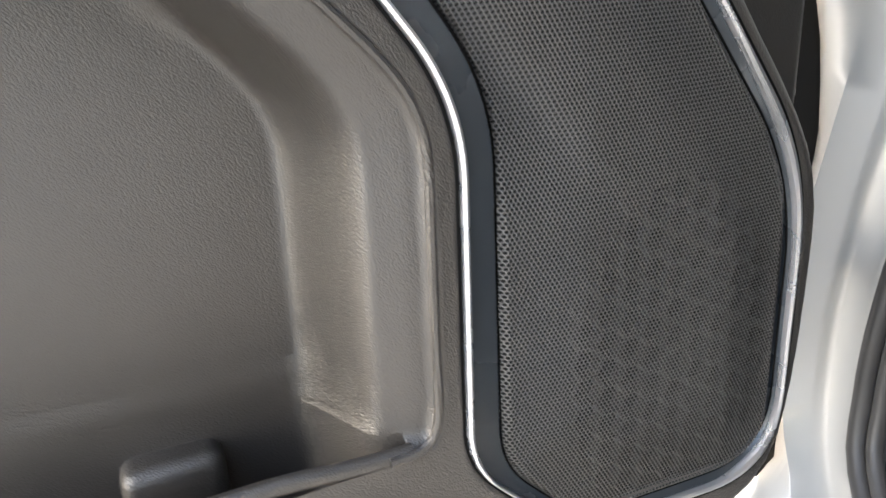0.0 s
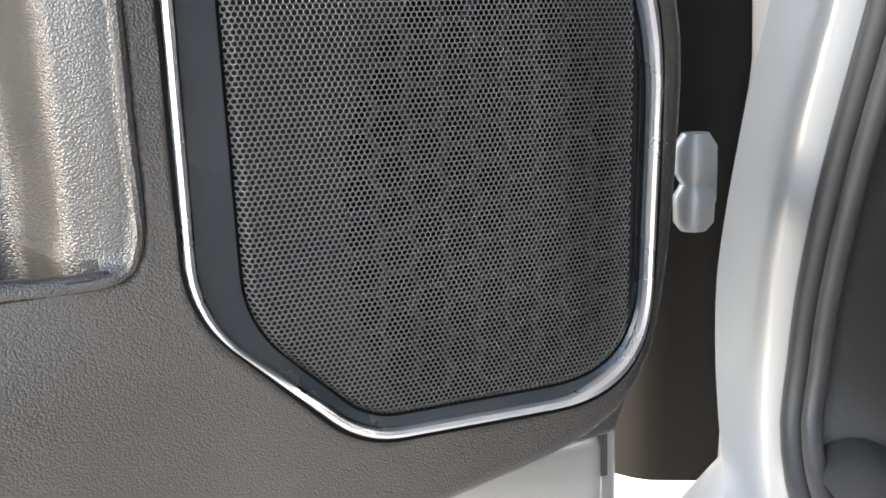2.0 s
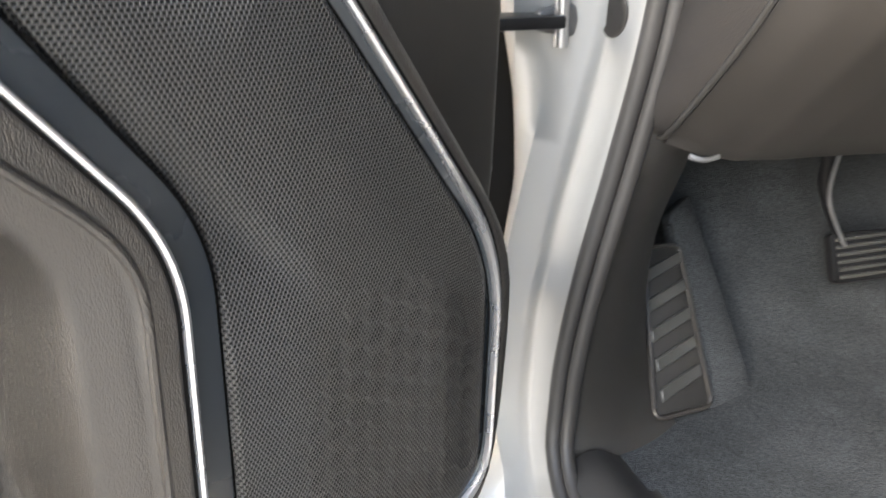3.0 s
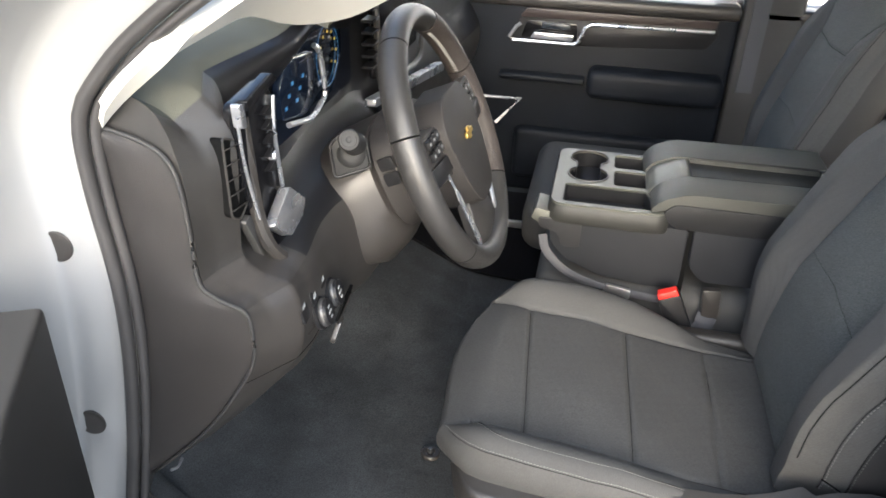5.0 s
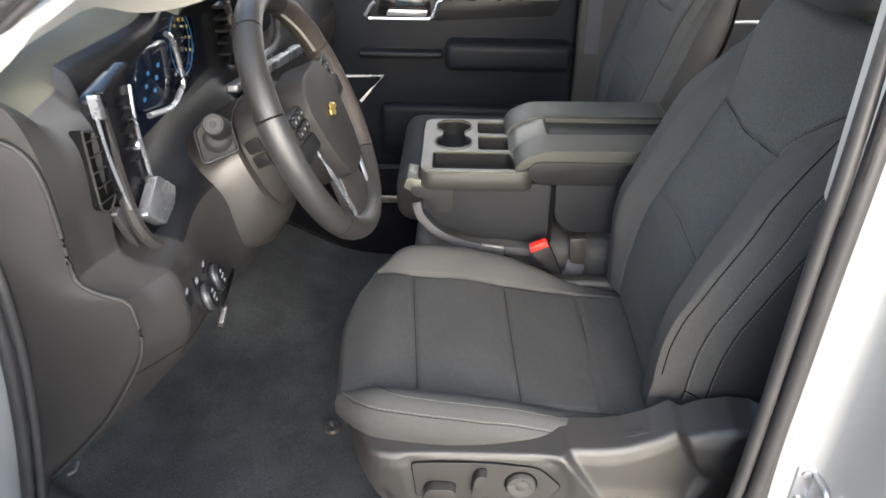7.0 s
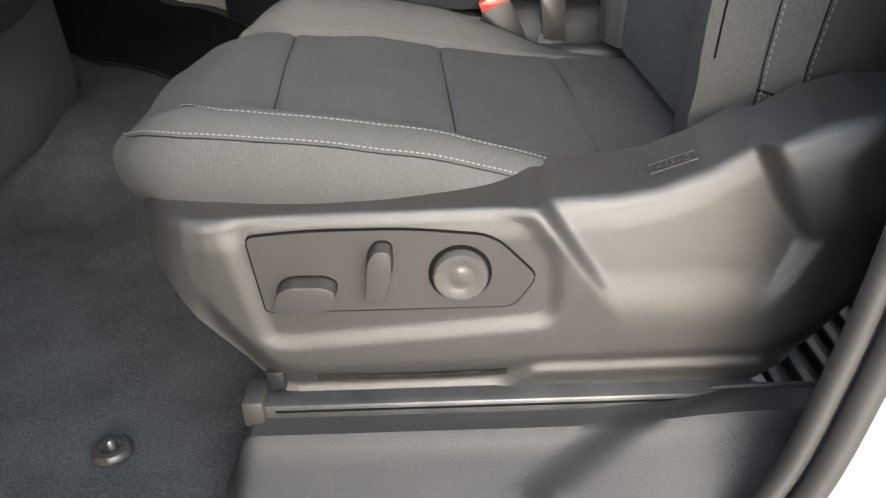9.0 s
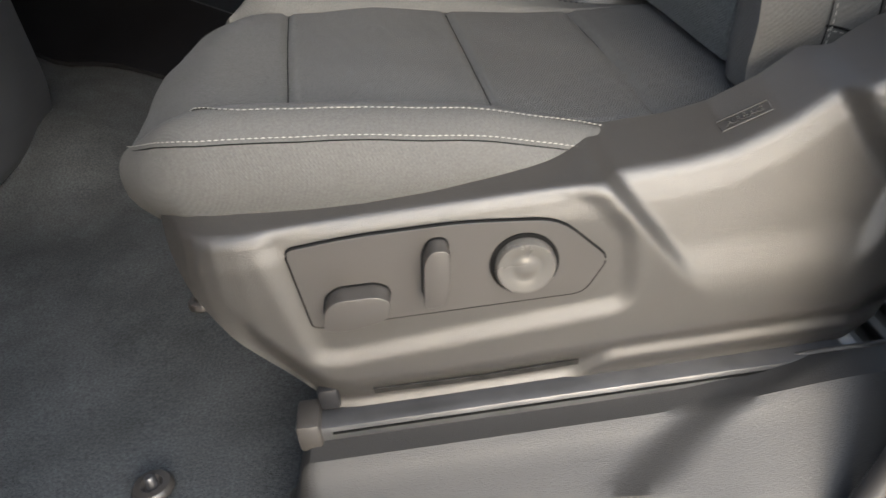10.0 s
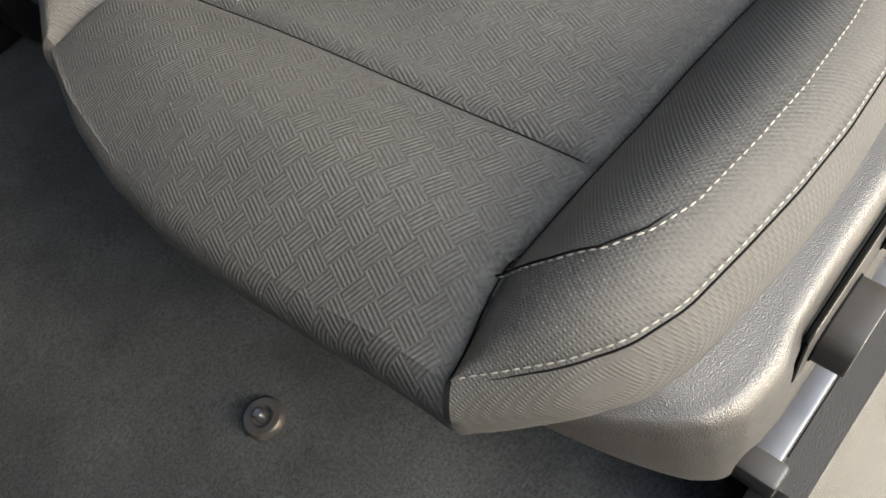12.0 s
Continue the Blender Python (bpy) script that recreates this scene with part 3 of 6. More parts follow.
# seat-side sill cover
def sill_pt(x, s):
    """s runs from the outer foot, over the top, to the inner foot."""
    rise = smooth(0.575, 0.60, x)
    z_top = 0.690 + 0.012 * smooth(0.85, 1.02, x)
    rows = [(0, 0.085), (0.25, 0.105), (0.4, 0.130), (0.55, 0.175), (0.8, 0.215), (1.0, 0.216)]
    rz = [(0, 0.585), (0.25, 0.615), (0.4, 0.648), (0.55, z_top - 0.012), (0.62, z_top), (0.82, z_top), (1.0, 0.60)]
    y, z = table(rows, s), table(rz, s)
    # a raised ramp towards the middle pillar
    ridge = smooth(0.0, 0.03, 0.12 * (x - 0.80) / 0.2 - abs(s - 0.45) * 0.3)
    return Vector((x, y - 0.012 * ridge, 0.60 + (z - 0.60) * lerp(0.35, 1, rise) + 0.01 * ridge))


sill = thing("sill_cover", "dark grey grained plastic sill cover beside the seat", "sill trim", (0.8, 0.15, 0.6))
part("cover", sheet(steps(0.572, 1.10, 70), steps(0, 1, 40), sill_pt, 0.004), PLASTIC_LOW, sill)
part("inner_lip", tube([sill_pt(x, 0.80) + Vector((0, 0.001, 0.0005)) for x in steps(0.60, 1.09, 30)], 0.0022, 6), PLASTIC_LOW, sill, "rounded inner lip of the cover")
front_sill = thing("sill_plate", "dark plastic sill plate in front of the seat", "sill trim", (0.3, 0.1, 0.6))
part("plate", sheet(steps(0.14, 0.575, 30), steps(0, 1, 8), lambda x, s: Vector((x, 0.062 + 0.07 * s, 0.600 + 0.014 * math.sin(math.pi * min(1, s * 1.2)) + 0.004)), 0.004), PLASTIC_LOW, front_sill)

# kick panel inside the hinge pillar
kp = [p for p in resample(curve([(.140, .074, .598), (.126, .073, .66), (.134, .086, .80), (.147, .101, .90), (.160, .110, .96)], 8), 20, False)]
kq = [p for p in resample(curve([(.122, .212, .586), (.082, .184, .645), (.072, .174, .74), (.082, .172, .81), (.111, .170, .87), (.145, .165, .93)], 8), 20, False)]
bm = bmesh.new()
vs = [[bm.verts.new(a.lerp(b, s / 8) + Vector((0.012, -0.002, 0)) * math.sin(math.pi * s / 8)) for s in range(9)] for a, b in zip(kp, kq)]
for a, b in zip(vs, vs[1:]):
    for i in range(8):
        bm.faces.new((a[i], a[i + 1], b[i + 1], b[i]))
thicken(bm, 0.004)
tagged(part("kick_panel", bm, PLASTIC), "dark brown-grey plastic kick panel of the footwell", "trim panel", kind="structure")

# ---------------------------------------------------------------- the open driver's door
DOOR = Matrix.Rotation(radians(-62.6), 4, "Z")
door = thing("driver_door", "open silver truck door with a dark grained inner panel and a large speaker grille", "car door", m=DOOR)
# corners of the speaker trim, outside and inside, with the radius of each
TRIM_OUT = [(.3045, 1.0780, .016), (.1725, .8954, .05), (.1765, .7090, .050), (.3145, .7155, .018), (.3745, .7800, .022), (.3675, .9526, .034), (.4600, 1.0815, .014)]
TRIM_IN = [(.3095, 1.0705, .012), (.1785, .8897, .05), (.1815, .7190, .046), (.3110, .7237, .014), (.3560, .7731, .020), (.3511, .9554, .034), (.4325, 1.0745, .012)]


def trim_line(corners):
    pts = round_poly([c[:2] for c in corners], 0, 12, [c[2] for c in corners])
    out = []
    for i, a in enumerate(pts):
        b = pts[(i + 1) % len(pts)]
        k = 12 if i % 13 == 12 else 1
        out += [a.lerp(b, s / k) for s in range(k)]
    return out


def door_w(z):
    return 0.191 + 0.0297 * z


def in_poly(poly, x, y):
    hit, n = False, len(poly)
    for i in range(n):
        (x1, y1), (x2, y2) = poly[i], poly[(i + 1) % n]
        if (y1 > y) != (y2 > y) and x < (x2 - x1) * (y - y1) / (y2 - y1) + x1:
            hit = not hit
    return hit


def edge_dist(poly, x, y):
    best, n = 9.0, len(poly)
    for i in range(n):
        ax, ay = poly[i]
        bx, by = poly[(i + 1) % n]
        dx, dy = bx - ax, by - ay
        t = max(0, min(1, ((x - ax) * dx + (y - ay) * dy) / (dx * dx + dy * dy + 1e-12)))
        best = min(best, math.hypot(ax + dx * t - x, ay + dy * t - y))
    return best if in_poly(poly, x, y) else -best


out_line = [(p.x, p.y) for p in resample(trim_line(TRIM_OUT), 160)]
in_line = [(p.x, p.y) for p in resample(trim_line(TRIM_IN), 160)]
POD = [(.2172, .979), (.1734, .9139), (.160, .875), (.1588, .84), (.1605, .80), (.164, .7612), (.172, .7234), (.1903, .6983), (.2207, .6852), (.2637, .677), (.34, .663), (.45, .648), (.70, .635), (1.02, .65),
       (1.04, .80), (1.03, 1.00), (.98, 1.14), (.80, 1.17), (.60, 1.165), (.45, 1.155), (.375, 1.140), (.330, 1.118), (.293, 1.085)]
pod_line = [(p.x, p.y) for p in resample(curve([(*p, 0) for p in POD], 6, True), 140)]


def pocket_edge(z):
    """Where the map pocket begins, beside the speaker trim."""
    return -0.004 + sum(table(EDGE_ROWS, z + d) for d in (-0.012, -0.006, 0, 0.006, 0.012)) / 5


EDGE_ROWS = [(.79, .398), (.797, .394), (.803, .390), (.8258, .388), (.8515, .3874), (.9031, .3853), (.9361, .3837), (.9499, .3862), (.9684, .396), (.9948, .4212), (1.02, .443), (1.05, .47)]


def pod_w(u, z):
    d = edge_dist(pod_line, u, z)
    w0 = door_w(z)
    w = 0.150 if d <= 0 else w0 if d > 0.010 else w0 - 0.010 + math.sqrt(0.010 ** 2 - (0.010 - d) ** 2)
    # fullness of the lower door
    w += 0.022 * smooth(0.80, 0.74, z) * smooth(0.36, 0.52, u) * smooth(0.0, 0.05, d)
    w += 0.035 * smooth(1.02, 1.06, z) * smooth(0.42, 0.55, u) * smooth(0.0, 0.05, d)
    # pocket: a lip, a flat flange, then a deep bowl
    e = u - pocket_edge(z)
    k = smooth(0.0, 0.004, e) * smooth(0.796, 0.803, z) * smooth(1.034, 1.022, z)
    bowl = smooth(0.024, 0.052, e) * smooth(0.797, 0.804, z) * smooth(1.035, 1.012, z)
    w -= k * (0.006 + 0.009 * smooth(0.0, 0.035, e)) + (0.050 + 0.016 * smooth(0.07, 0.35, e)) * bowl
    # seat for the speaker trim
    t = edge_dist(out_line, u, z)
    if t > -0.0008:
        w -= 0.012 * smooth(-0.0008, 0.003, t) + 0.02 * smooth(0.012, 0.03, t)
    return w


us = steps(0.158, 0.46, 130) + steps(0.465, 1.045, 60)
zs = steps(0.628, 1.175, 180)
pad = sheet(us, zs, lambda u, z: Vector((u, pod_w(u, z), z)))
# the pocket is open at its foot: no skin between its lip and its back
gone = [f for f in pad.faces if 0.7965 < f.calc_center_median().z < 0.8045 and 0.012 < f.calc_center_median().x - pocket_edge(0.80) and f.calc_center_median().x < 1.02]
bmesh.ops.delete(pad, geom=gone, context="FACES")
part("door_pad", pad, DOOR_SOFT, door, "dark grained moulded lower door panel with a map pocket", local=True, sharp=70)
part("upper_panel", prism([(.116, 1.28), (.117, 1.02), (.122, .92), (.130, .86), (.136, .72), (.16, .66), (.26, .66), (.26, 1.05), (1.06, 1.05), (1.06, 1.28)], (0, 0.06, 0), (1, 0, 0), (0, 0, 1), (0, 0.1036, 0), 0.006, 3), PLASTIC, door, "plain dark grey upper and front door panel", local=True)
back_u = pocket_edge(0.80) + 0.010
part("pocket_back", sheet(steps(back_u, 1.02, 100), steps(0.715, 0.846, 44), lambda u, z: Vector((u, pod_w(u, max(z, 0.8085)) + lerp(-0.0006, 0.0007, smooth(0.842, 0.818, z) * smooth(back_u + 0.002, back_u + 0.014, u)) - 0.03 * max(0.0, 0.8055 - z), z))), DOOR_SOFT, door, "dark back of the map pocket", local=True, sharp=70)
part("pocket_lip", tube([Vector((u, pod_w(u, 0.795) - 0.0042, 0.7965 + 0.004 * smooth(0.41, 0.47, u))) for u in steps(0.400, 1.02, 60)], 0.0044, 10), DOOR_SOFT, door, "rolled lip of the map pocket", local=True)
part("door_shell", box((0.112, -0.03, 0.42), (1.09, 0.10, 1.27), 0.016, 3), PAINT, door, "silver painted door shell", local=True)
part("lower_edge", box((0.16, 0.0, 0.55), (1.07, 0.155, 0.66), 0.012, 3), PAINT, door, "silver painted lower door edge", local=True)
part("window_frame", tube([(0.09, 0.04, 1.26), (0.12, 0.05, 1.34), (0.5, 0.07, 1.62), (0.95, 0.08, 1.70), (1.06, 0.06, 1.62), (1.08, 0.04, 1.27)], 0.022, 8), BLACK, door, "black window frame", local=True)
pane = part("window_pane", prism([(0.10, 1.26), (0.13, 1.34), (0.5, 1.61), (0.95, 1.69), (1.05, 1.62), (1.07, 1.27)], (0, 0.045, 0), (1, 0, 0), (0, 0, 1), (0, 0.004, 0)), GLASS, door, "clear window glass", local=True)
pane.visible_shadow = False


def ring_strip(lines, bm=None):
    """A closed band over lines of equally many (u, z, lift) points."""
    bm = bm or bmesh.new()
    vs = [[bm.verts.new((u, door_w(z) + h, z)) for u, z, h in line] for line in lines]
    n = len(lines[0])
    for a, b in zip(vs, vs[1:]):
        for i in range(n):
            bm.faces.new((a[i], a[(i + 1) % n], b[(i + 1) % n], b[i]))
    return bm


pairs = list(zip(trim_line(TRIM_OUT), trim_line(TRIM_IN)))


def between(k, lift):
    """Points k metres in from the outer line (at most all the way), lifted."""
    out = []
    for a, b in pairs:
        n = max(1e-6, (b - a).length)
        if 0 < k < 0.005:  # the bright line widens beside the hinge
            k2 = lerp(k, k * 0.8 * n / 0.0041, smooth(0.225, 0.195, a.x))
            t = min(1.0, k2 / n)
        else:
            t = min(1.0, k / n)
        p = a.lerp(b, t)
        out.append((p.x, p.y, lift))
    return out


bright = ring_strip([between(-0.001, -0.012), between(-0.0005, -0.001), between(0.0004, 0.0018), between(0.0020, 0.0026), between(0.0034, 0.0018), between(0.0041, -0.004)])
part("speaker_trim", bright, CHROME, door, "thin satin chrome line round the speaker", local=True, sharp=25)
ins = ring_strip([between(0.0038, -0.006), between(0.0042, -0.0010), between(1, -0.0030), between(1, -0.012)])
part("speaker_insert", ins, INSERT, door, "dark blue-grey glossy insert beside the grille", local=True, sharp=14)


gap_in = []
for a, b in pairs:
    q = b + (b - a).normalized() * 0.0013
    gap_in.append((q.x, q.y, -0.0030))
# black bands drawn for the shaded gaps on both sides of the trim
part("trim_gap", ring_strip([between(-0.0022, 0.0003), between(-0.0006, 0.0005)]), SEAM_AND_SHADE, door, local=True)
part("trim_gap", ring_strip([between(1, -0.0025), gap_in]), SEAM_AND_SHADE, door, local=True)


# the punched grille: a sheet of hexagons, each with a round-edged hole
def grille_w(u, z, d):
    fold = -0.0045 * smooth(0.0050, 0.0, d)
    # crease that runs down from the upper rear corner
    line = (u - 0.343) * 0.81 - (z - 0.970) * 0.59
    facet = -0.0058 * smooth(-0.006, 0.012, line) * smooth(0.885, 0.945, z)
    return door_w(z) + 0.001 + fold + 0.003 * smooth(0.0, 0.05, d) + facet


pitch = 0.0022
verts, faces = [], []
key = {}
inner = [(p[0], p[1]) for p in in_line]
rowh = pitch * math.sqrt(3) / 2
hexr = pitch / math.sqrt(3)
holes = 0
for j in range(int((1.075 - 0.722) / rowh) + 1):
    z0 = 0.722 + j * rowh
    for i in range(int((0.46 - 0.19) / pitch) + 1):
        u0 = 0.19 + i * pitch + (pitch / 2 if j % 2 else 0)
        d = edge_dist(inner, u0, z0)
        if d < 0.0006:
            continue
        ring = []
        for q in range(6):
            a = radians(60 * q + 30)
            pu, pz = u0 + hexr * math.cos(a), z0 + hexr * math.sin(a)
            kk = (round(pu / pitch * 20), round(pz / pitch * 20))
            if kk not in key:
                key[kk] = len(verts)
                verts.append((pu, grille_w(pu, pz, max(0.0, edge_dist(inner, pu, pz)) if d < 0.006 else d), pz))
            ring.append(key[kk])
        hole, deep = [], []
        for q in range(6):
            a = radians(60 * q + 30)
            pu, pz = u0 + hexr * 0.70 * math.cos(a), z0 + hexr * 0.70 * math.sin(a)
            w = grille_w(pu, pz, max(0.0, edge_dist(inner, pu, pz)) if d < 0.006 else d)
            hole.append(len(verts))
            verts.append((pu, w - 0.0002, pz))
        for q in range(6):
            r = (q + 1) % 6
            faces.append((ring[q], ring[r], hole[r], hole[q]))
me = bpy.data.meshes.new("speaker_grille")
me.from_pydata(verts, [], faces)
me.materials.append(GRILLE)
gr = new("speaker_grille", me)
gr.parent = door
PLACE[gr] = DOOR
tagged(gr, "finely perforated dark metal speaker grille")
rim_band = ring_strip([between(1, -0.006), [(p.x + (0.275 - p.x) * 0.010, p.y + (0.89 - p.y) * 0.010, -0.0058) for _, p in pairs]])
part("grille_edge", rim_band, GRILLE, door, local=True)

# what lies behind the grille: a dark well, a plate with an oval opening, a honeycomb guard and the cone
well = bmesh.new()
f = [well.verts.new((p[0], 0.195, p[1])) for p in in_line]
well.faces.new(f)
part("speaker_well", well, SPEAKER_BLACK, door, local=True)
cu, cz, cw, ch = 0.254, 0.802, 0.062, 0.100
sp = bmesh.new()
loft([[Vector((cu + r * cw * math.cos(a), h, cz + r * ch * math.sin(a))) for a in [2 * math.pi * i / 48 for i in range(48)]]
      for r, h in ((1.0, 0.198), (1.0, 0.203), (0.95, 0.204), (0.9, 0.203), (0.5, 0.200), (0.25, 0.197), (0.2, 0.201), (0.05, 0.204))], True, False, sp)
part("speaker_cone", sp, SPEAKER_BLACK, door, "black oval speaker cone", local=True)


def to_rim(a):
    """From the speaker's centre out to the edge of the grille."""
    r = 0.05
    while edge_dist(inner, cu + r * math.cos(a), cz + r * math.sin(a)) > 0.002:
        r += 0.001
    return r


plate_rings = []
for i in range(360):
    a = 2 * math.pi * i / 360
    r0 = 1 / math.hypot(math.cos(a) / cw, math.sin(a) / ch)
    r1 = max(to_rim(a), r0 + 0.001)
    row = []
    for s in steps(0, 1, 40):
        u, z = cu + lerp(r0, r1, s) * math.cos(a), cz + lerp(r0, r1, s) * math.sin(a)
        row.append(Vector((u, grille_w(u, z, edge_dist(inner, u, z)) - 0.0030, z)))
    plate_rings.append([row[0] - Vector((0, 0.012, 0))] + row)
bp = bmesh.new()
vs = [[bp.verts.new(p) for p in r] for r in plate_rings]
for i in range(360):
    for k in range(41):
        bp.faces.new((vs[i - 1][k], vs[i][k], vs[i][k + 1], vs[i - 1][k + 1]))
part("grille_backing", bp, BACKING, door, "dark plate behind the grille with an oval opening", local=True)
hv = bmesh.new()
hp = 0.0158
for i in range(-5, 6):
    for j in range(-7, 8):
        u0, z0 = cu + i * hp * 0.866, cz + (j + (0.5 if i % 2 else 0)) * hp
        if ((u0 - cu) / cw) ** 2 + ((z0 - cz) / ch) ** 2 > 1.1 or edge_dist(inner, u0, z0) < 0.014:
            continue
        rings = []
        for rr, hh in ((0.577, -0.009), (0.577, -0.0016), (0.525, -0.0016), (0.525, -0.009)):
            rings.append([Vector((u0 + hp * rr * math.cos(radians(60 * q)), grille_w(u0, z0, max(0.0, edge_dist(inner, u0, z0) - 0.012)) + hh, z0 + hp * rr * math.sin(radians(60 * q)))) for q in range(6)])
        loft(rings, True, False, hv)
part("speaker_guard", hv, GUARD, door, local=True, kind="stuff")
# a small moulded ledge in the pocket
part("pocket_ledge", box((0.478, 0.11, 0.765), (0.526, 0.166, 0.798), 0.008, 3), DOOR_SOFT, door, local=True)
bead = [Vector((pocket_edge(z) + 0.002, door_w(z) + 0.0005, z)) for z in steps(0.808, 1.02, 50)]
bead = [Vector((0.412, door_w(.8) + 0.001, 0.7975)), Vector((0.399, door_w(.8) + 0.001, 0.7982)), Vector((0.3915, door_w(.8), 0.8015))] + bead
part("pocket_rim", tube(resample(curve(bead, 3), 90, False), 0.0022, 8), DOOR_SOFT, door, "raised rim of the map pocket", local=True)

# ---------------------------------------------------------------- dashboard
dash = thing("dashboard", "dark grey truck dashboard with soft pad, vents and switches", "dashboard", (0.2, 0.9, 0.9))
# section of the dashboard from the windscreen, over the brow, down to the knees, at several places across the cab
SECT = [
    (0.122, [(-.36, 1.33), (-.05, 1.40), (.13, 1.425), (.195, 1.432), (.238, 1.415), (.258, 1.365), (.264, 1.290), (.266, 1.224), (.286, 1.205), (.314, 1.195), (.320, 1.168), (.318, 1.130), (.299, 1.09), (.246, 1.01), (.165, .925), (.12, .915), (-.2, .93)]),
    (0.150, [(-.36, 1.37), (-.05, 1.41), (.15, 1.425), (.205, 1.415), (.243, 1.395), (.272, 1.350), (.270, 1.265), (.272, 1.225), (.292, 1.203), (.318, 1.192), (.331, 1.165), (.332, 1.125), (.312, 1.08), (.255, 1.00), (.170, .915), (.12, .905), (-.2, .93)]),
    (0.185, [(-.36, 1.38), (-.05, 1.42), (.16, 1.437), (.215, 1.430), (.258, 1.412), (.289, 1.365), (.285, 1.270), (.285, 1.225), (.305, 1.205), (.338, 1.195), (.350, 1.165), (.350, 1.115), (.325, 1.065), (.262, .99), (.175, .905), (.12, .90), (-.2, .93)]),
    (0.225, [(-.36, 1.38), (-.05, 1.425), (.16, 1.440), (.22, 1.438), (.240, 1.425), (.258, 1.400), (.262, 1.300), (.262, 1.235), (.290, 1.205), (.332, 1.190), (.345, 1.160), (.348, 1.105), (.330, 1.055), (.265, .985), (.178, .902), (.12, .90), (-.2, .93)]),
    (0.38, [(-.36, 1.38), (-.05, 1.425), (.16, 1.440), (.22, 1.440), (.262, 1.430), (.275, 1.405), (.225, 1.330), (.235, 1.240), (.285, 1.205), (.312, 1.185), (.328, 1.155), (.335, 1.10), (.325, 1.05), (.27, .98), (.185, .898), (.12, .90), (-.2, .93)]),
    (0.57, [(-.36, 1.38), (-.05, 1.43), (.16, 1.455), (.22, 1.458), (.255, 1.450), (.262, 1.425), (.200, 1.350), (.220, 1.240), (.290, 1.205), (.322, 1.17), (.342, 1.12), (.345, 1.06), (.335, 1.01), (.29, .95), (.205, .893), (.12, .90), (-.2, .93)]),
    (0.74, [(-.36, 1.38), (-.05, 1.425), (.14, 1.440), (.20, 1.440), (.24, 1.428), (.25, 1.400), (.215, 1.330), (.225, 1.240), (.270, 1.205), (.305, 1.17), (.322, 1.12), (.325, 1.06), (.305, 1.00), (.26, .94), (.195, .893), (.12, .90), (-.2, .93)]),
    (0.82, [(-.36, 1.37), (-.05, 1.41), (.13, 1.425), (.18, 1.42), (.22, 1.40), (.24, 1.37), (.235, 1.300), (.24, 1.230), (.25, 1.18), (.255, 1.14), (.25, 1.09), (.23, 1.03), (.19, .97), (.15, .92), (.12, .89), (.10, .89), (-.2, .93)]),
    (1.18, [(-.36, 1.37), (-.05, 1.41), (.13, 1.425), (.18, 1.42), (.22, 1.40), (.24, 1.37), (.235, 1.300), (.24, 1.230), (.25, 1.18), (.255, 1.14), (.25, 1.09), (.23, 1.03), (.19, .97), (.15, .92), (.12, .89), (.10, .89), (-.2, .93)]),
    (1.78, [(-.36, 1.36), (-.05, 1.40), (.10, 1.41), (.15, 1.40), (.20, 1.38), (.24, 1.34), (.25, 1.28), (.25, 1.220), (.27, 1.18), (.29, 1.14), (.29, 1.09), (.27, 1.03), (.22, .97), (.16, .92), (.12, .89), (.10, .89), (-.2, .93)]),
]


def sect_at(y):
    for (a, p), (b, q) in zip(SECT, SECT[1:]):
        if y <= b:
            t = (y - a) / (b - a)
            t = t * t * (3 - 2 * t) if b - a > 0.05 else t
            return [(lerp(x0, x1, t), lerp(z0, z1, t)) for (x0, z0), (x1, z1) in zip(p, q)]
    return SECT[-1][1]


dash_ys = steps(0.122, 0.225, 18) + steps(0.235, 0.26, 4) + steps(0.27, 0.85, 40) + steps(0.9, 1.78, 24)


def dash_band(i0, i1, y0=0.0, y1=2.0, fine=6):
    """The strip of the dashboard between two points of its section."""
    bm = bmesh.new()
    rows = []
    for y in dash_ys:
        if not y0 - 1e-6 <= y <= y1 + 1e-6:
            continue
        s = [(x, 0, z) for x, z in sect_at(y)]
        c = curve(s, fine)
        rows.append([Vector((p.x, y, p.z)) for p in c[i0 * fine:i1 * fine + 1]])
    vs = [[bm.verts.new(p) for p in r] for r in rows]
    for a, b in zip(vs, vs[1:]):
        for i in range(len(a) - 1):
            bm.faces.new((a[i], a[i + 1], b[i + 1], b[i]))
    return bm


part("top_pad", dash_band(0, 4), DASH_TOP, dash, "olive grey soft dashboard top")
part("fascia", dash_band(4, 7, 0.0, 0.225), PLASTIC, dash, "dark grained corner of the fascia")
part("fascia", dash_band(4, 7, 0.225, 2.0), BLACK, dash, "black fascia round the instruments")
part("knee_panel", dash_band(9, 16), SMOOTH, dash, "brown-grey smooth lower dashboard panel")
part("ledge", dash_band(7, 9, 0.0, 0.26), SMOOTH, dash, "brown-grey ledge under the vent")
# same ledge, coloured black where it lies in shade
part("ledge", dash_band(7, 9, 0.26, 2.0), BLACK, dash, "ledge under the instruments, black for the shade there")
# end panel that faces the open door, set a little back from the body round it
cap = bmesh.new()
SEAM = [(.178, 1.394), (.212, 1.387), (.243, 1.372), (.257, 1.342), (.261, 1.28), (.263, 1.224), (.285, 1.206), (.313, 1.196), (.319, 1.168), (.317, 1.13), (.298, 1.09), (.245, 1.01), (.165, .925), (.150, .918)]
line = curve([(x, 0.1205, z) for x, z in SEAM], 6)
face = bmesh.new()
face.faces.new([face.verts.new((p.x, 0.1225, p.z)) for p in curve([(x, 0, z) for x, z in SECT[0][1]], 6)])
part("end_face", face, PLASTIC, dash)
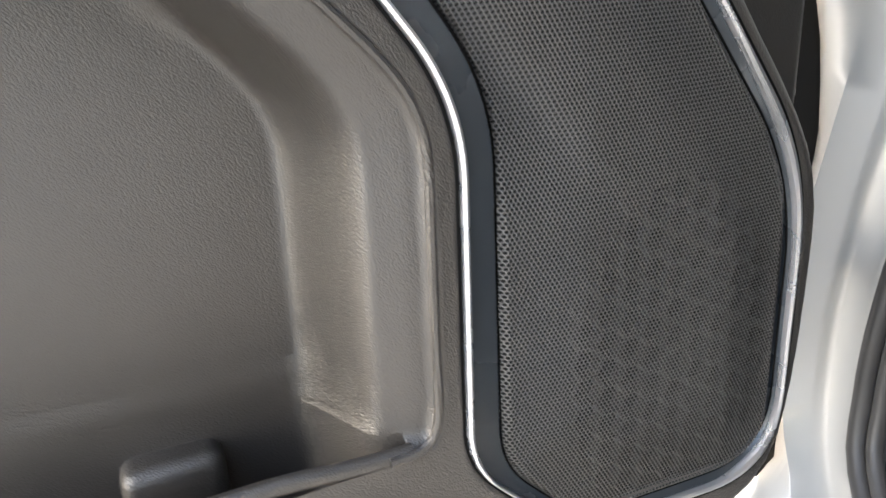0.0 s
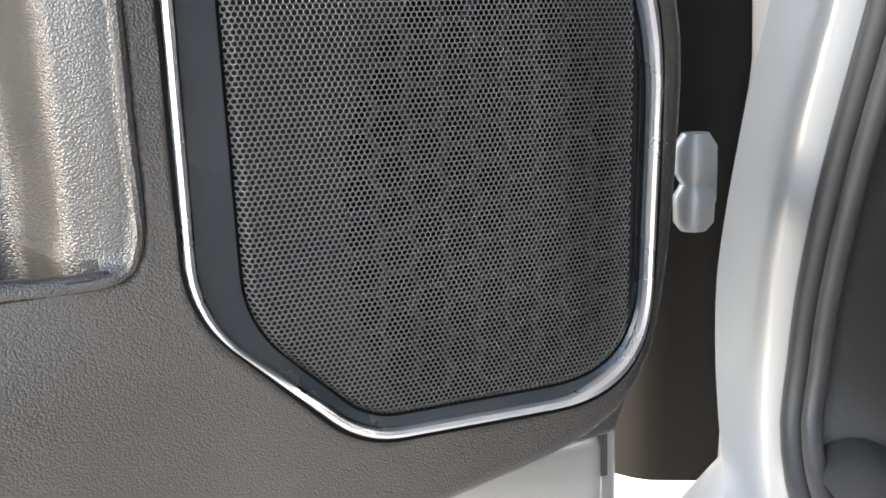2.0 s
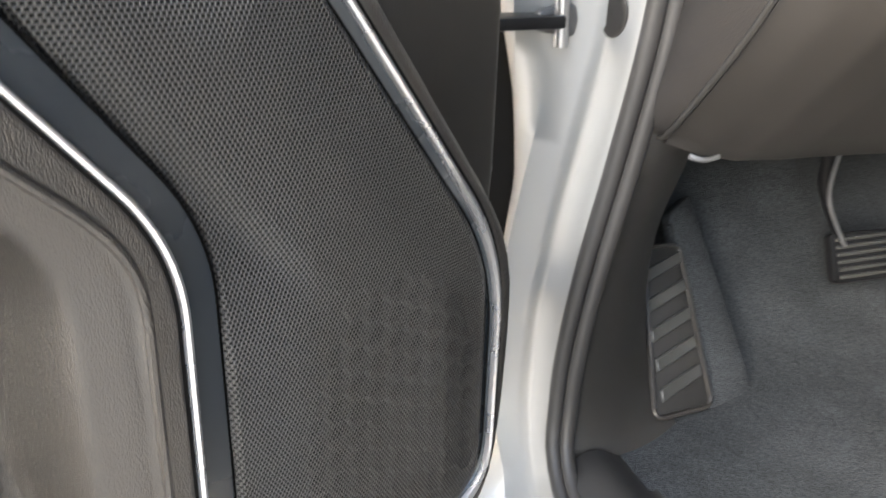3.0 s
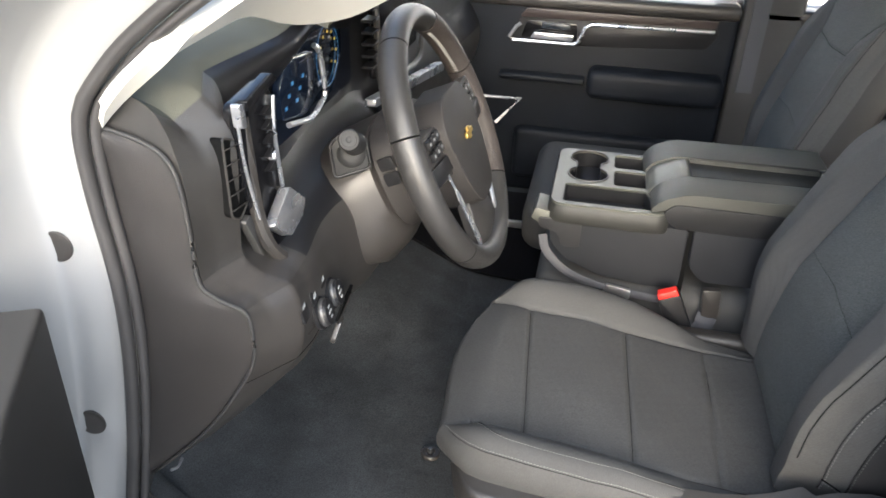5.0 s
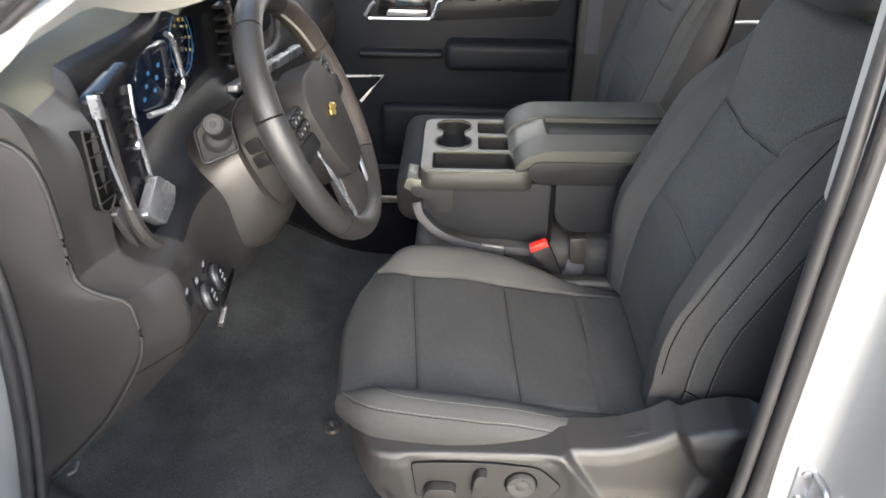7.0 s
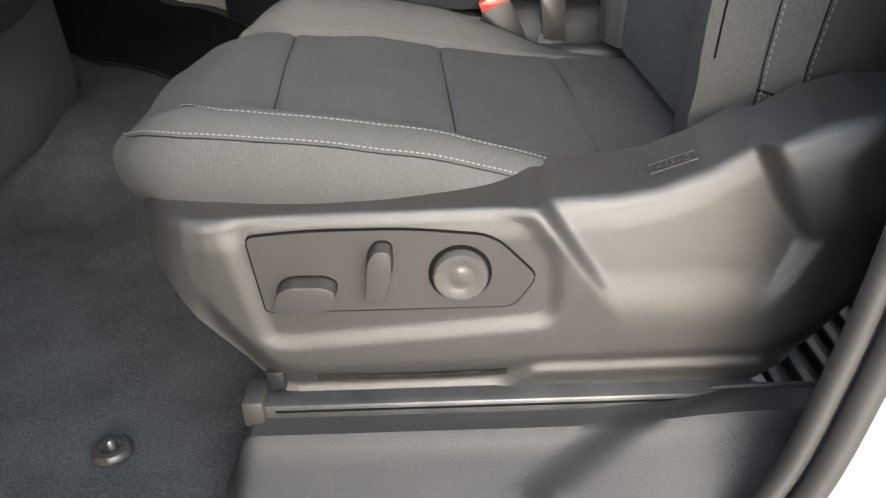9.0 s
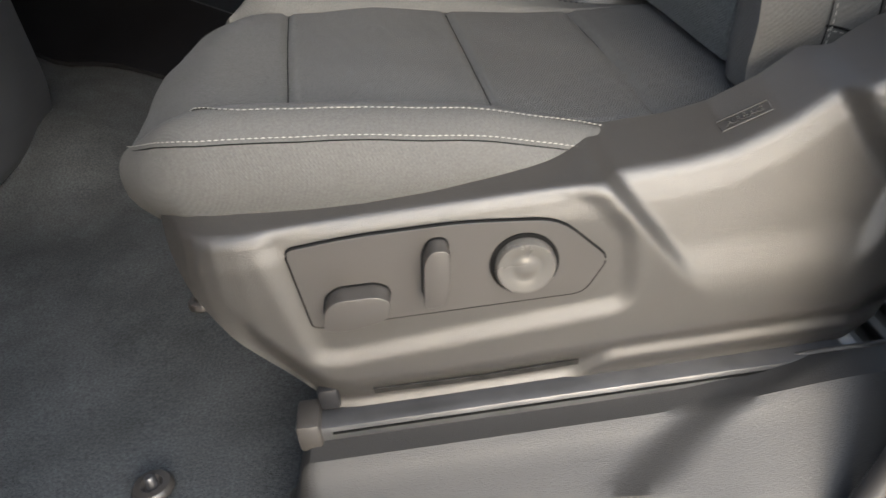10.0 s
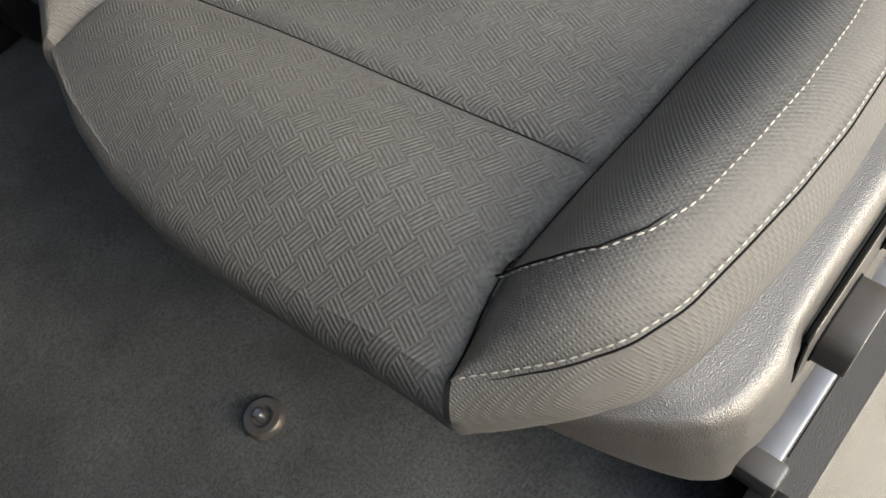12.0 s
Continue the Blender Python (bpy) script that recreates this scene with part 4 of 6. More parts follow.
back = [Vector((0.172, 0.1205, 1.392)), Vector((0.172, 0.1215, 1.33)), Vector((0.180, 0.1215, 1.22)), Vector((0.174, 0.1215, 1.12)), Vector((0.160, 0.114, 1.0)), Vector((0.150, 0.100, 0.93))]
front_line = resample(line, 60, False)
back_line = resample(curve(back, 8), 60, False)
vs = [[cap.verts.new(a.lerp(b, s / 6) + Vector((0, -0.008 * math.sin(math.pi * s / 6), 0))) for s in range(7)] for a, b in zip(back_line, front_line)]
for a, b in zip(vs, vs[1:]):
    for i in range(6):
        cap.faces.new((a[i], a[i + 1], b[i + 1], b[i]))
part("end_panel", cap, DARK_END, dash, "plain dark end panel of the dashboard")
part("end_seam", tube([p + Vector((0.001, -0.0022, 0)) for p in front_line], 0.0026, 8), PLASTIC_LOW, dash, "raised edge of the end panel")
# split line under the switches
def dash_x(y, z):
    """Rearmost place of the dashboard's surface at a height."""
    c = curve([(x, 0, q) for x, q in sect_at(y)], 6)
    for a, b in zip(c, c[1:]):
        if a.x > 0.15 and b.z <= z <= a.z:
            return lerp(a.x, b.x, (a.z - z) / max(1e-6, a.z - b.z))
    return c[0].x


part("split_line", tube([Vector((dash_x(y, 1.088) + 0.0002, y, 1.088)) for y in steps(0.126, 0.33, 40)], 0.0006, 6), SEAM_AND_SHADE, dash)

# corner vent with slats
VENT = [(.163, 1.377), (.188, 1.366), (.198, 1.347), (.202, 1.284), (.184, 1.273), (.165, 1.284)]
# a solid plate, its black painted for the shade inside the vent
part("vent_housing", prism(round_poly(VENT, .006), (0.272, 0, 0), (0, 1, 0), (0, 0, 1), (0.0145, 0, 0), 0.001, 1), SEAM_AND_SHADE, dash, "matte black plate for the shaded opening of the corner vent")
part("vent_frame", tube([Vector((0.2868, p.x, p.y)) for p in round_poly(VENT, .006)], 0.0015, 6, True), SMOOTH, dash)
for i in range(5):
    z = 1.288 + i * 0.0178
    part("vent_slat", prism([(0, .001), (.0065, .0045), (.0065, .0058), (0, .0022)], (0.2845, 0.1655, z), (1, 0, 0), (0, 0, 1), (0, 0.034 - 0.003 * (i == 4), -0.004), 0.0006, 1), SMOOTH, dash)
part("vent_side", tube(curve([(.288, .206, 1.385), (.291, .207, 1.33), (.294, .211, 1.27), (.300, .220, 1.225), (.306, .240, 1.197)], 6), 0.0085, 8), SMOOTH, dash, "curved edge between vent and instruments")
part("vent_flap", prism(round_poly([(.186, 1.268), (.200, 1.272), (.240, 1.205), (.226, 1.198)], .004), (0.281, 0, 0), (0, 1, 0), (0, 0, 1), (0.010, 0, 0), 0.002), KNOB_RING, dash, "pale grey flap under the vent")
# instrument binnacle: gloss panel, silver lines, toggles
PANEL = [(.184, 1.404), (.262, 1.412), (.275, 1.385), (.288, 1.267), (.330, 1.160), (.286, 1.150), (.214, 1.240), (.190, 1.32)]
part("binnacle_frame", prism(round_poly(PANEL, .010), (0.279, 0, 0), (0, 1, 0), (0, 0, 1), (0.016, 0, 0), 0.003), GLOSS, dash, "gloss black frame of the instruments")
part("silver_line", tube(curve([(.2965, .182, 1.385), (.297, .187, 1.34), (.298, .199, 1.290), (.299, .224, 1.224), (.300, .277, 1.159)], 8), 0.0020, 8), CHROME, dash, "thin satin chrome line")
part("frame_cap", prism(round_poly([(.178, 1.409), (.190, 1.406), (.192, 1.380), (.181, 1.382)], .003), (0.292, 0, 0), (0, 1, 0), (0, 0, 1), (0.010, 0, 0), 0.002), CHROME, dash, "bright upper corner of the frame")
part("top_bar", prism(round_poly([(.192, 1.408), (.258, 1.420), (.272, 1.410), (.196, 1.396)], .003), (0.292, 0, 0), (0, 1, 0), (0, 0, 1), (0.012, 0, 0), 0.002), GLOSS, dash, "gloss black upper bar of the frame")
part("inner_line", tube(curve([(.2965, .272, 1.390), (.297, .267, 1.345), (.298, .276, 1.275)], 8), 0.0028, 8), CHROME, dash, "thin satin chrome line")
part("bright_end", prism(round_poly([(.265, 1.278), (.312, 1.240), (.300, 1.222), (.262, 1.212), (.214, 1.249)], .005), (0.298, 0, 0), (0, 1, 0), (0, 0, 1), (0.014, 0, 0.003), 0.004), CHROME, dash, "bright satin chrome end piece of the frame")
for i in range(5):
    part("toggle", prism(round_poly([(.236, 1.378 - i * 0.017), (.254, 1.384 - i * 0.017), (.252, 1.371 - i * 0.017)], .002), (0.293, 0, 0), (0, 1, 0), (0, 0, 1), (0.009, 0, 0.002), 0.0015), BLACK, dash)
part("toggle_tip", turned((0.296, 0.252, 1.324), (1, 0, 0.2), [(0.0055, 0), (0.006, 0.006), (0.004, 0.009), (0.0, 0.0095)], 16), CHROME, dash, "bright toggle tip")
DISP = [(.528, 1.372), (.545, 1.306), (.489, 1.288), (.404, 1.306), (.400, 1.352), (.425, 1.385)]
part("side_display", prism(round_poly(DISP, .010), (0.236, 0, 0), (0, 1, 0), (0, 0, 1), (0.012, 0, 0), 0.003), SCREEN, dash, "dark glass side display")
part("display_frame", tube(curve([(.252, .520, 1.382), (.254, .536, 1.366), (.255, .548, 1.306), (.254, .530, 1.292), (.254, .489, 1.284), (.253, .410, 1.300)], 8), 0.0042, 8), CHROME, dash, "bright frame of the side display")
for i in range(6):
    part("display_mark", box((0.2482, 0.412 + 0.013 * i, 1.318 + 0.014 * (i % 3)), (0.2490, 0.420 + 0.013 * i, 1.323 + 0.014 * (i % 3))), SCREEN_BLUE, dash)
part("instrument_display", box((0.218, 0.43, 1.255), (0.226, 0.76, 1.41), 0.004), SCREEN, dash, "dark glass instrument cluster")
for cy in (0.64,):
    part("gauge", tube([(0.2275, cy + 0.05 * math.cos(a), 1.335 + 0.05 * math.sin(a)) for a in [2 * math.pi * q / 32 for q in range(32)]], 0.0006, 6, True), SCREEN_BLUE, dash)
    for k in range(9):
        a = radians(210 - k * 30)
        part("gauge_mark", box((0.2275, cy + 0.038 * math.cos(a) - 0.002, 1.335 + 0.038 * math.sin(a) - 0.002), (0.229, cy + 0.038 * math.cos(a) + 0.002, 1.335 + 0.038 * math.sin(a) + 0.002)), SCREEN_GOLD, dash)
part("cluster_hood", sheet(steps(0.41, 0.74, 20), steps(0, 1, 10), lambda y, s: Vector((0.20 + 0.115 * s, y, 1.455 + 0.02 * math.sin(math.pi * (y - 0.41) / 0.33) - 0.02 * s * s)), 0.012), DASH_TOP, dash, "hood over the instruments")
# middle of the dashboard: display, vent, keys
part("centre_display", box((0.245, 0.80, 1.25), (0.262, 1.10, 1.44), 0.006), GLOSS, dash, "large dark centre display")
part("centre_bezel", tube(curve([(.262, .79, 1.42), (.268, .785, 1.33), (.272, .80, 1.24), (.272, .95, 1.225), (.272, 1.1, 1.235), (.262, 1.115, 1.42)], 6), 0.006, 8), SMOOTH, dash)
for i in range(6):
    part("vent_slat", box((0.25, 0.745, 1.285 + i * 0.02), (0.272, 0.785, 1.290 + i * 0.02), 0.001, 1), BLACK, dash)
for i in range(5):
    part("key", box((0.252, 0.82 + i * 0.056, 1.165), (0.264, 0.865 + i * 0.056, 1.19), 0.004), BLACK, dash)
part("silver_strip", prism(round_poly([(-.28, -.007), (.30, -.011), (.30, .010), (-.28, .007)], .004), (0.268, 0.98, 1.196), (0, 0.988, -0.155), (0, 0.155, 0.988), (0.02, 0, 0), 0.003), CHROME, dash, "satin silver strip across the dashboard")
# glove box side trim that shines at the far end
part("far_trim", tube([(.30, 1.62, .972), (.444, 1.66, .962), (.375, 1.65, .885)], 0.005, 8), CHROME, dash, "thin bright trim line on the far side")

# switch panel with rocker keys and two rotary knobs
sw = thing("switch_panel", "dark switch panel with keys and two silver-ringed rotary knobs", "switch panel", (0.34, 0.26, 1.1))
SO, SU = Vector((0.345, 0.245, 1.141)), Vector((-0.12, 0.99, -0.02)).normalized()
SN = Vector((0.95, 0.11, 0.28)).normalized()
SV = SN.cross(SU)
part("plate", prism(round_poly([(-.046, -.030), (.085, -.046), (.068, .044), (-.052, .044)], .010), SO - SN * 0.018, SU, SV, SN * 0.010, 0.003), SMOOTH, sw, "brown-grey faceplate")
SP = SO - SN * 0.006
for cx, rows in ((-0.050, 1), (-0.010, 2), (0.032, 2)):
    for r in range(rows):
        h = 0.040 if rows == 1 else 0.019
        zc = 0.018 if rows == 1 else 0.028 - r * 0.021
        part("key", prism(round_poly([(-.012, -h / 2), (.012, -h / 2), (.012, h / 2), (-.012, h / 2)], .003), SP + SU * cx + SV * zc + SN * 0.003, SU, SV, SN * 0.006, 0.0015), BLACK, sw)
        part("key_symbol", prism([(-.005, -.003), (.005, -.003), (.006, .003), (-.004, .003)], SP + SU * cx + SV * zc + SN * 0.0092, SU, SV, SN * 0.0004), WHITE_MARK, sw)
for cx, cz in ((-0.004, -0.022), (0.050, -0.026)):
    k = part("knob", turned(SP + SU * cx + SV * cz + SN * 0.003, SN, [(0.0215, 0), (0.0215, 0.005), (0.018, 0.006), (0.0175, 0.014), (0.016, 0.016), (0.0, 0.016)], 36), BLACK, sw)
    part("knob_ring", turned(SP + SU * cx + SV * cz + SN * 0.009, SN, [(0.0178, 0), (0.0186, 0.0015), (0.0186, 0.0045), (0.0178, 0.006)], 36), KNOB_RING, k, "satin chrome ring")
    for dv, wd in ((.007, .004), (0, .006), (-.007, .003)):
        part("knob_mark", prism([(-wd, -.0013), (wd, -.0013), (wd, .0013), (-wd, .0013)], SP + SU * cx + SV * (cz + dv) + SN * 0.0190, SU, SV, SN * 0.0006), WHITE_MARK, k)
# bonnet release and brake release handle under the panel
rel = thing("release_handle", "grey release handle under the dashboard", "handle", (0.30, 0.36, 1.06))
RU, RV, RW = Vector((-0.053, 0.993, 0.107)), Vector((0.279, -0.089, 0.956)), Vector((0.958, 0.081, -0.272))
# recess is a flat slab; its black is the hollow's shade, painted
part("recess", prism(round_poly([(0, 0), (.017, .020), (.078, .006), (.084, -.014), (.057, -.014)], .003), (0.3493, 0.2953, 1.0692), RU, RV, RW * 0.004, 0.001, 1), SEAM_AND_SHADE, rel, "matte black plate for the shaded hollow behind the handle")
part("lever", prism(round_poly([(0, 0), (.002, .008), (.020, .025), (.0375, .020), (.0247, -.0033), (.0175, -.0067)], .003), (0.3425, 0.289, 1.0371), RU, RV, RW * 0.007, 0.003), SMOOTH, rel)
part("lip", tube([Vector((0.3535, 0.2953, 1.0692)) + RU * a + RV * b for a, b in ((-.004, -.001), (.020, -.008), (.057, -.015), (.084, -.0165))], 0.0022, 8), SMOOTH, rel)
clip = thing("cable_clip", "small white plastic clip under the dashboard", "clip", (0.171, 0.389, 0.896))
part("body", box((0.165, 0.378, 0.890), (0.177, 0.400, 0.900), 0.003), WHITE_MARK, clip)
tab = thing("trim_tab", "small bright tab on the lower dashboard edge", "clip", (0.16, 0.15, 0.9))
part("loop", tube(curve([(.170, .135, .906), (.174, .146, .903), (.172, .160, .904)], 4), 0.0022, 6), STEEL, tab)

# ---------------------------------------------------------------- steering column and wheel
AX = Vector((0.915, 0, 0.403)).normalized()
WC = Vector((0.447, 0.575, 1.243))
UPW = Vector((-0.403, 0, 0.915))
YW = Vector((0, 1, 0))
col = thing("steering_column", "brown-grey steering column cover with an indicator stalk", "steering column", (0.3, 0.57, 1.1))


def shroud(c, hw, up, down, n=28):
    ring = []
    for i in range(n):
        a = 2 * math.pi * i / n
        ca, sa = math.cos(a), math.sin(a)
        ring.append(c + YW * hw * math.copysign(abs(ca) ** 0.7, ca) + UPW * (up if sa > 0 else down) * math.copysign(abs(sa) ** 0.8, sa))
    return ring


part("cover", loft([shroud(WC - AX * 0.20 - UPW * 0.02, 0.135, 0.075, 0.13), shroud(WC - AX * 0.15 - UPW * 0.02, 0.135, 0.08, 0.135), shroud(WC - AX * 0.115 - UPW * 0.015, 0.120, 0.080, 0.12), shroud(WC - AX * 0.098 - UPW * 0.008, 0.112, 0.078, 0.108), shroud(WC - AX * 0.094 - UPW * 0.008, 0.100, 0.07, 0.095)]), SMOOTH, col)
part("switch_pod", loft([shroud(WC - AX * 0.097 - UPW * 0.006, 0.104, 0.074, 0.098), shroud(WC - AX * 0.090 - UPW * 0.006, 0.108, 0.080, 0.102), shroud(WC - AX * 0.060, 0.098, 0.074, 0.088), shroud(WC - AX * 0.048, 0.090, 0.068, 0.078), shroud(WC - AX * 0.044, 0.080, 0.06, 0.068)]), DARK_END, col, "dark ring between the column and the wheel")
for du in (0.020, -0.004):
    part("pod_key", prism(round_poly([(-.012, -.010), (.012, -.010), (.012, .010), (-.012, .010)], .004), WC - AX * 0.072 - YW * 0.103 + UPW * du, AX, UPW, -YW * 0.004, 0.0015), BLACK, col)
part("cover_seam", tube(shroud(WC - AX * 0.100 - UPW * 0.007, 0.1025, 0.0762, 0.1055) + shroud(WC - AX * 0.100 - UPW * 0.007, 0.1025, 0.0762, 0.1055)[:1], 0.0006, 5), SEAM_AND_SHADE, col)
part("gap", loft([shroud(WC - AX * 0.05, 0.06, 0.055, 0.055), shroud(WC - AX * 0.02, 0.058, 0.052, 0.052)]), BLACK, col)
# stalk that points at the open door
kc = Vector((0.359, 0.352, 1.312))
root = Vector((0.335, 0.445, 1.268))
dirs = (kc - root).normalized()
BOOT = [(-.032, .002), (-.014, .015), (.014, .006), (.017, -.035), (-.031, -.044)]
BU, BV = Vector((0.93, 0.33, 0.1)), Vector((-0.12, 0.05, 0.99))
part("stalk_base", prism(round_poly(BOOT, .007), root + dirs * 0.004, BU, BV, dirs * 0.013, 0.003), STALK, col, "five-sided black base of the stalk")
part("stalk_frame", tube([root + dirs * 0.0165 + BU * (p[0] + 0.009) * 1.10 + BV * (p[1] + 0.014) * 1.08 - BU * 0.009 - BV * 0.014 for p in round_poly(BOOT, .007)], 0.0022, 6, True), BLACK, col)
part("stalk_boot", turned(root + dirs * 0.014 - BU * 0.006 - BV * 0.012, dirs, [(0.021, 0), (0.0195, 0.006), (0.015, 0.010), (0.012, 0.012)], 24), STALK, col, "soft black boot of the stalk")
stalk = part("stalk", turned(root, dirs, [(0.0175, 0.01), (0.016, 0.03), (0.012, 0.05), (0.0105, 0.075), (0.011, 0.085), (0.0140, 0.092), (0.0145, 0.108), (0.0125, 0.1125), (0.004, 0.1128), (0.003, 0.112)], 28), STALK, col)
DS_ = dirs.cross(Vector((0, 0, 1))).normalized()
DU_ = DS_.cross(dirs)
part("stalk_ring", tube([root + dirs * 0.1142 + (DS_ * math.cos(2 * math.pi * q / 28) + DU_ * math.sin(2 * math.pi * q / 28)) * 0.0098 for q in range(28)], 0.0006, 6, True), BLACK, stalk, "thin steel ring")
part("cable", tube(curve([(.40, .60, 1.10), (.38, .63, 1.07), (.35, .62, 1.06), (.33, .60, 1.08)], 6), 0.006, 8), BLACK, col)

wheel = thing("steering_wheel", "black leather steering wheel with silver spokes and brown perforated grips", "steering wheel", tuple(WC))
WR, WT = 0.190, 0.0190


def on_wheel(a, r=WR, h=0.0):
    """A place on the wheel: angle from the far side, upwards."""
    return WC + YW * r * math.cos(a) + UPW * r * math.sin(a) + AX * h


def rim_part(a0, a1, n, extra=0.0):
    rings = []
    for i in range(n + 1):
        a = lerp(a0, a1, i / n)
        rad = (YW * math.cos(a) + UPW * math.sin(a))
        rings.append([on_wheel(a) + rad * (WT + extra) * math.cos(q) * 0.95 + AX * (WT + extra) * 1.12 * math.sin(q) for q in [2 * math.pi * k / 18 for k in range(18)]])
    return loft(rings)


segs = ((20, 62, BROWN_LEATHER), (62, 118, LEATHER), (118, 160, LEATHER), (160, 222, LEATHER), (222, 318, LEATHER), (318, 380, BROWN_LEATHER))
for a0, a1, mt in segs:
    part("rim", rim_part(radians(a0 + 0.4), radians(a1 - 0.4), max(6, int((a1 - a0) / 5)), 0.0004 if mt is BROWN_LEATHER else 0), mt, wheel, "brown perforated leather grip" if mt is BROWN_LEATHER else "black leather rim")
for a in (62, 118, 222, 318):
    part("rim_joint", rim_part(radians(a - 0.5), radians(a + 0.5), 2, -0.0006), SEAM_AND_SHADE, wheel)
st = bmesh.new()
for a0, a1 in ((22, 60), (320, 378)):
    k = int((a1 - a0) / 1.6)
    for i in range(k):
        a = radians(lerp(a0, a1, i / k))
        p = on_wheel(a, WR - WT * 0.98)
        q = on_wheel(a + 0.012, WR - WT * 0.98)
        box(p - Vector((0.003, 0.0012, 0.0012)), p + Vector((0.003, 0.0012, 0.0012)), 0, 1, st)
part("grip_stitching", st, THREAD, wheel, "pale stitching inside the grips")
# hub
hub_poly = round_poly([(-.094, .030), (-.060, .072), (.060, .072), (.094, .030), (.076, -.055), (.044, -.104), (-.044, -.104), (-.076, -.055)], .026, 6)
hub = prism(hub_poly, WC - AX * 0.03, YW, UPW, AX * 0.056, 0.016, 4)
part("hub", hub, DARK_END, wheel, "dark grained airbag cover")
part("lower_spoke", prism(round_poly([(-.050, -.090), (.050, -.090), (.070, -.178), (-.070, -.178)], .012), WC - AX * 0.016, YW, UPW, AX * 0.020, 0.006, 2), SMOOTH, wheel, "grey lower spoke")
part("button_frame", tube([WC + YW * p.x + UPW * p.y + AX * 0.0125 for p in round_poly([(.088, .006), (.154, .010), (.156, .052), (.090, .052)], .008)], 0.0016, 6, True), KNOB_RING, wheel, "thin silver frame round the buttons")
emb = [(-.021, -.004), (-.008, -.004), (-.006, -.009), (.006, -.009), (.006, -.004), (.021, -.004), (.019, .004), (.008, .004), (.006, .009), (-.006, .009), (-.006, .004), (-.019, .004)]
part("badge", prism(emb, WC + AX * 0.028, YW, UPW, AX * 0.004, 0.0008, 1), GOLD, wheel, "gold cross-shaped badge")
for sgn in (-1, 1):
    part("spoke", prism(round_poly([(sgn * .06, .045), (sgn * .178, .050), (sgn * .180, .005), (sgn * .165, -.02), (sgn * .055, -.035)], .012), WC - AX * 0.012, YW, UPW, AX * 0.022, 0.006, 2), SMOOTH, wheel)
    part("spoke_trim", prism(round_poly([(sgn * .085, .002), (sgn * .172, .010), (sgn * .166, -.018), (sgn * .080, -.022)], .006), WC + AX * 0.009, YW, UPW, AX * 0.005, 0.002), BLACK, wheel)
    for i in range(3):
        for j in range(2):
            part("wheel_button", prism(round_poly([(-.008, -.007), (.008, -.007), (.008, .007), (-.008, .007)], .003), WC + YW * sgn * (.100 + i * .02) + UPW * (.020 + j * .018) + AX * 0.010, YW, UPW, AX * 0.006, 0.002), BLACK, wheel)
            part("button_symbol", prism([(-.003, -.002), (.003, -.002), (.002, .002), (-.002, .002)], WC + YW * sgn * (.100 + i * .02) + UPW * (.020 + j * .018) + AX * 0.0162, YW, UPW, AX * 0.0003), WHITE_MARK, wheel)
    part("spoke_edge", tube(curve([WC + YW * sgn * a + UPW * b + AX * h for a, b, h in ((.106, -.004, .008), (.098, -.050, .010), (.084, -.108, .008), (.071, -.150, .005), (.074, -.176, .002))], 5), [0.004] * 6 + [0.007] * 10 + [0.005] * 5, 10, False, 0.5, tuple(AX)), CHROME, wheel, "satin silver edge of the lower spoke")

# ---------------------------------------------------------------- pedals and foot rest
pedal = thing("brake_pedal", "black rubber brake pedal with cross ribs on a steel arm", "pedal", (0.03, 0.49, 0.69))
PN = Vector((0.90, 0.0, 0.43)).normalized()
PV = Vector((-0.43, 0, 0.90)).normalized()
part("pad", prism(round_poly([(-.056, -.028), (.060, -.030), (.058, .026), (-.054, .030)], .008), Vector((0.018, 0.492, 0.716)), YW, PV, PN * 0.012, 0.003), BLACK, pedal)
for i in range(6):
    part("rib", prism([(-.050, -.0022), (.052, -.0022), (.052, .0022), (-.050, .0022)], Vector((0.018, 0.492, 0.716)) + PN * 0.012 + PV * (-0.021 + i * 0.0085), YW, PV, PN * 0.004, 0.001, 1), MAT_RUBBER, pedal)
part("arm", tube(curve([(.016, .455, .735), (.0, .435, .79), (.02, .42, .86), (.06, .40, .93)], 8), 0.009, 8, False, 0.5), BLACK, pedal)
part("arm_edge", tube(curve([(.026, .452, .735), (.010, .432, .79), (.030, .417, .86)], 8), 0.0025, 6), STEEL, pedal, "bright worn edge of the arm")
rest = thing("foot_rest", "worn grey foot rest with slanted rubber ribs", "foot rest", (0.06, 0.22, 0.62))
FO, FU, FV = Vector((0.090, 0.212, 0.612)), Vector((-.19, .98, -.1)).normalized(), Vector((-.55, .04, .83)).normalized()
FN = FU.cross(FV).normalized()
FN = FN if FN.x > 0 else -FN
part("plate", prism(round_poly([(-.042, -.008), (.036, -.008), (.030, .165), (-.020, .165)], .012), FO, FU, FV, FN * 0.012, 0.003), PLASTIC_LOW, rest)
part("rim", tube([FO + FU * p[0] + FV * p[1] + FN * 0.013 for p in round_poly([(-.042, -.008), (.036, -.008), (.030, .165), (-.020, .165)], .012)], 0.0028, 6, True), SMOOTH, rest)
for i in range(5):
    part("rib", prism([(-.030, .0), (.028, .018), (.028, .032), (-.030, .014)], FO + FV * (0.006 + i * 0.03) + FN * 0.012, FU, FV, FN * 0.004, 0.0015, 1), MAT_RUBBER, rest)
part("carpet_side", prism([(.036, -.03), (.115, -.055), (.062, .22), (.030, .20)], FO - FN * 0.01, FU, FV, FN * 0.02, 0.004), CARPET, rest)
duct = thing("air_duct", "grey plastic air duct under the middle of the dashboard", "duct", (0.05, 0.85, 0.62))
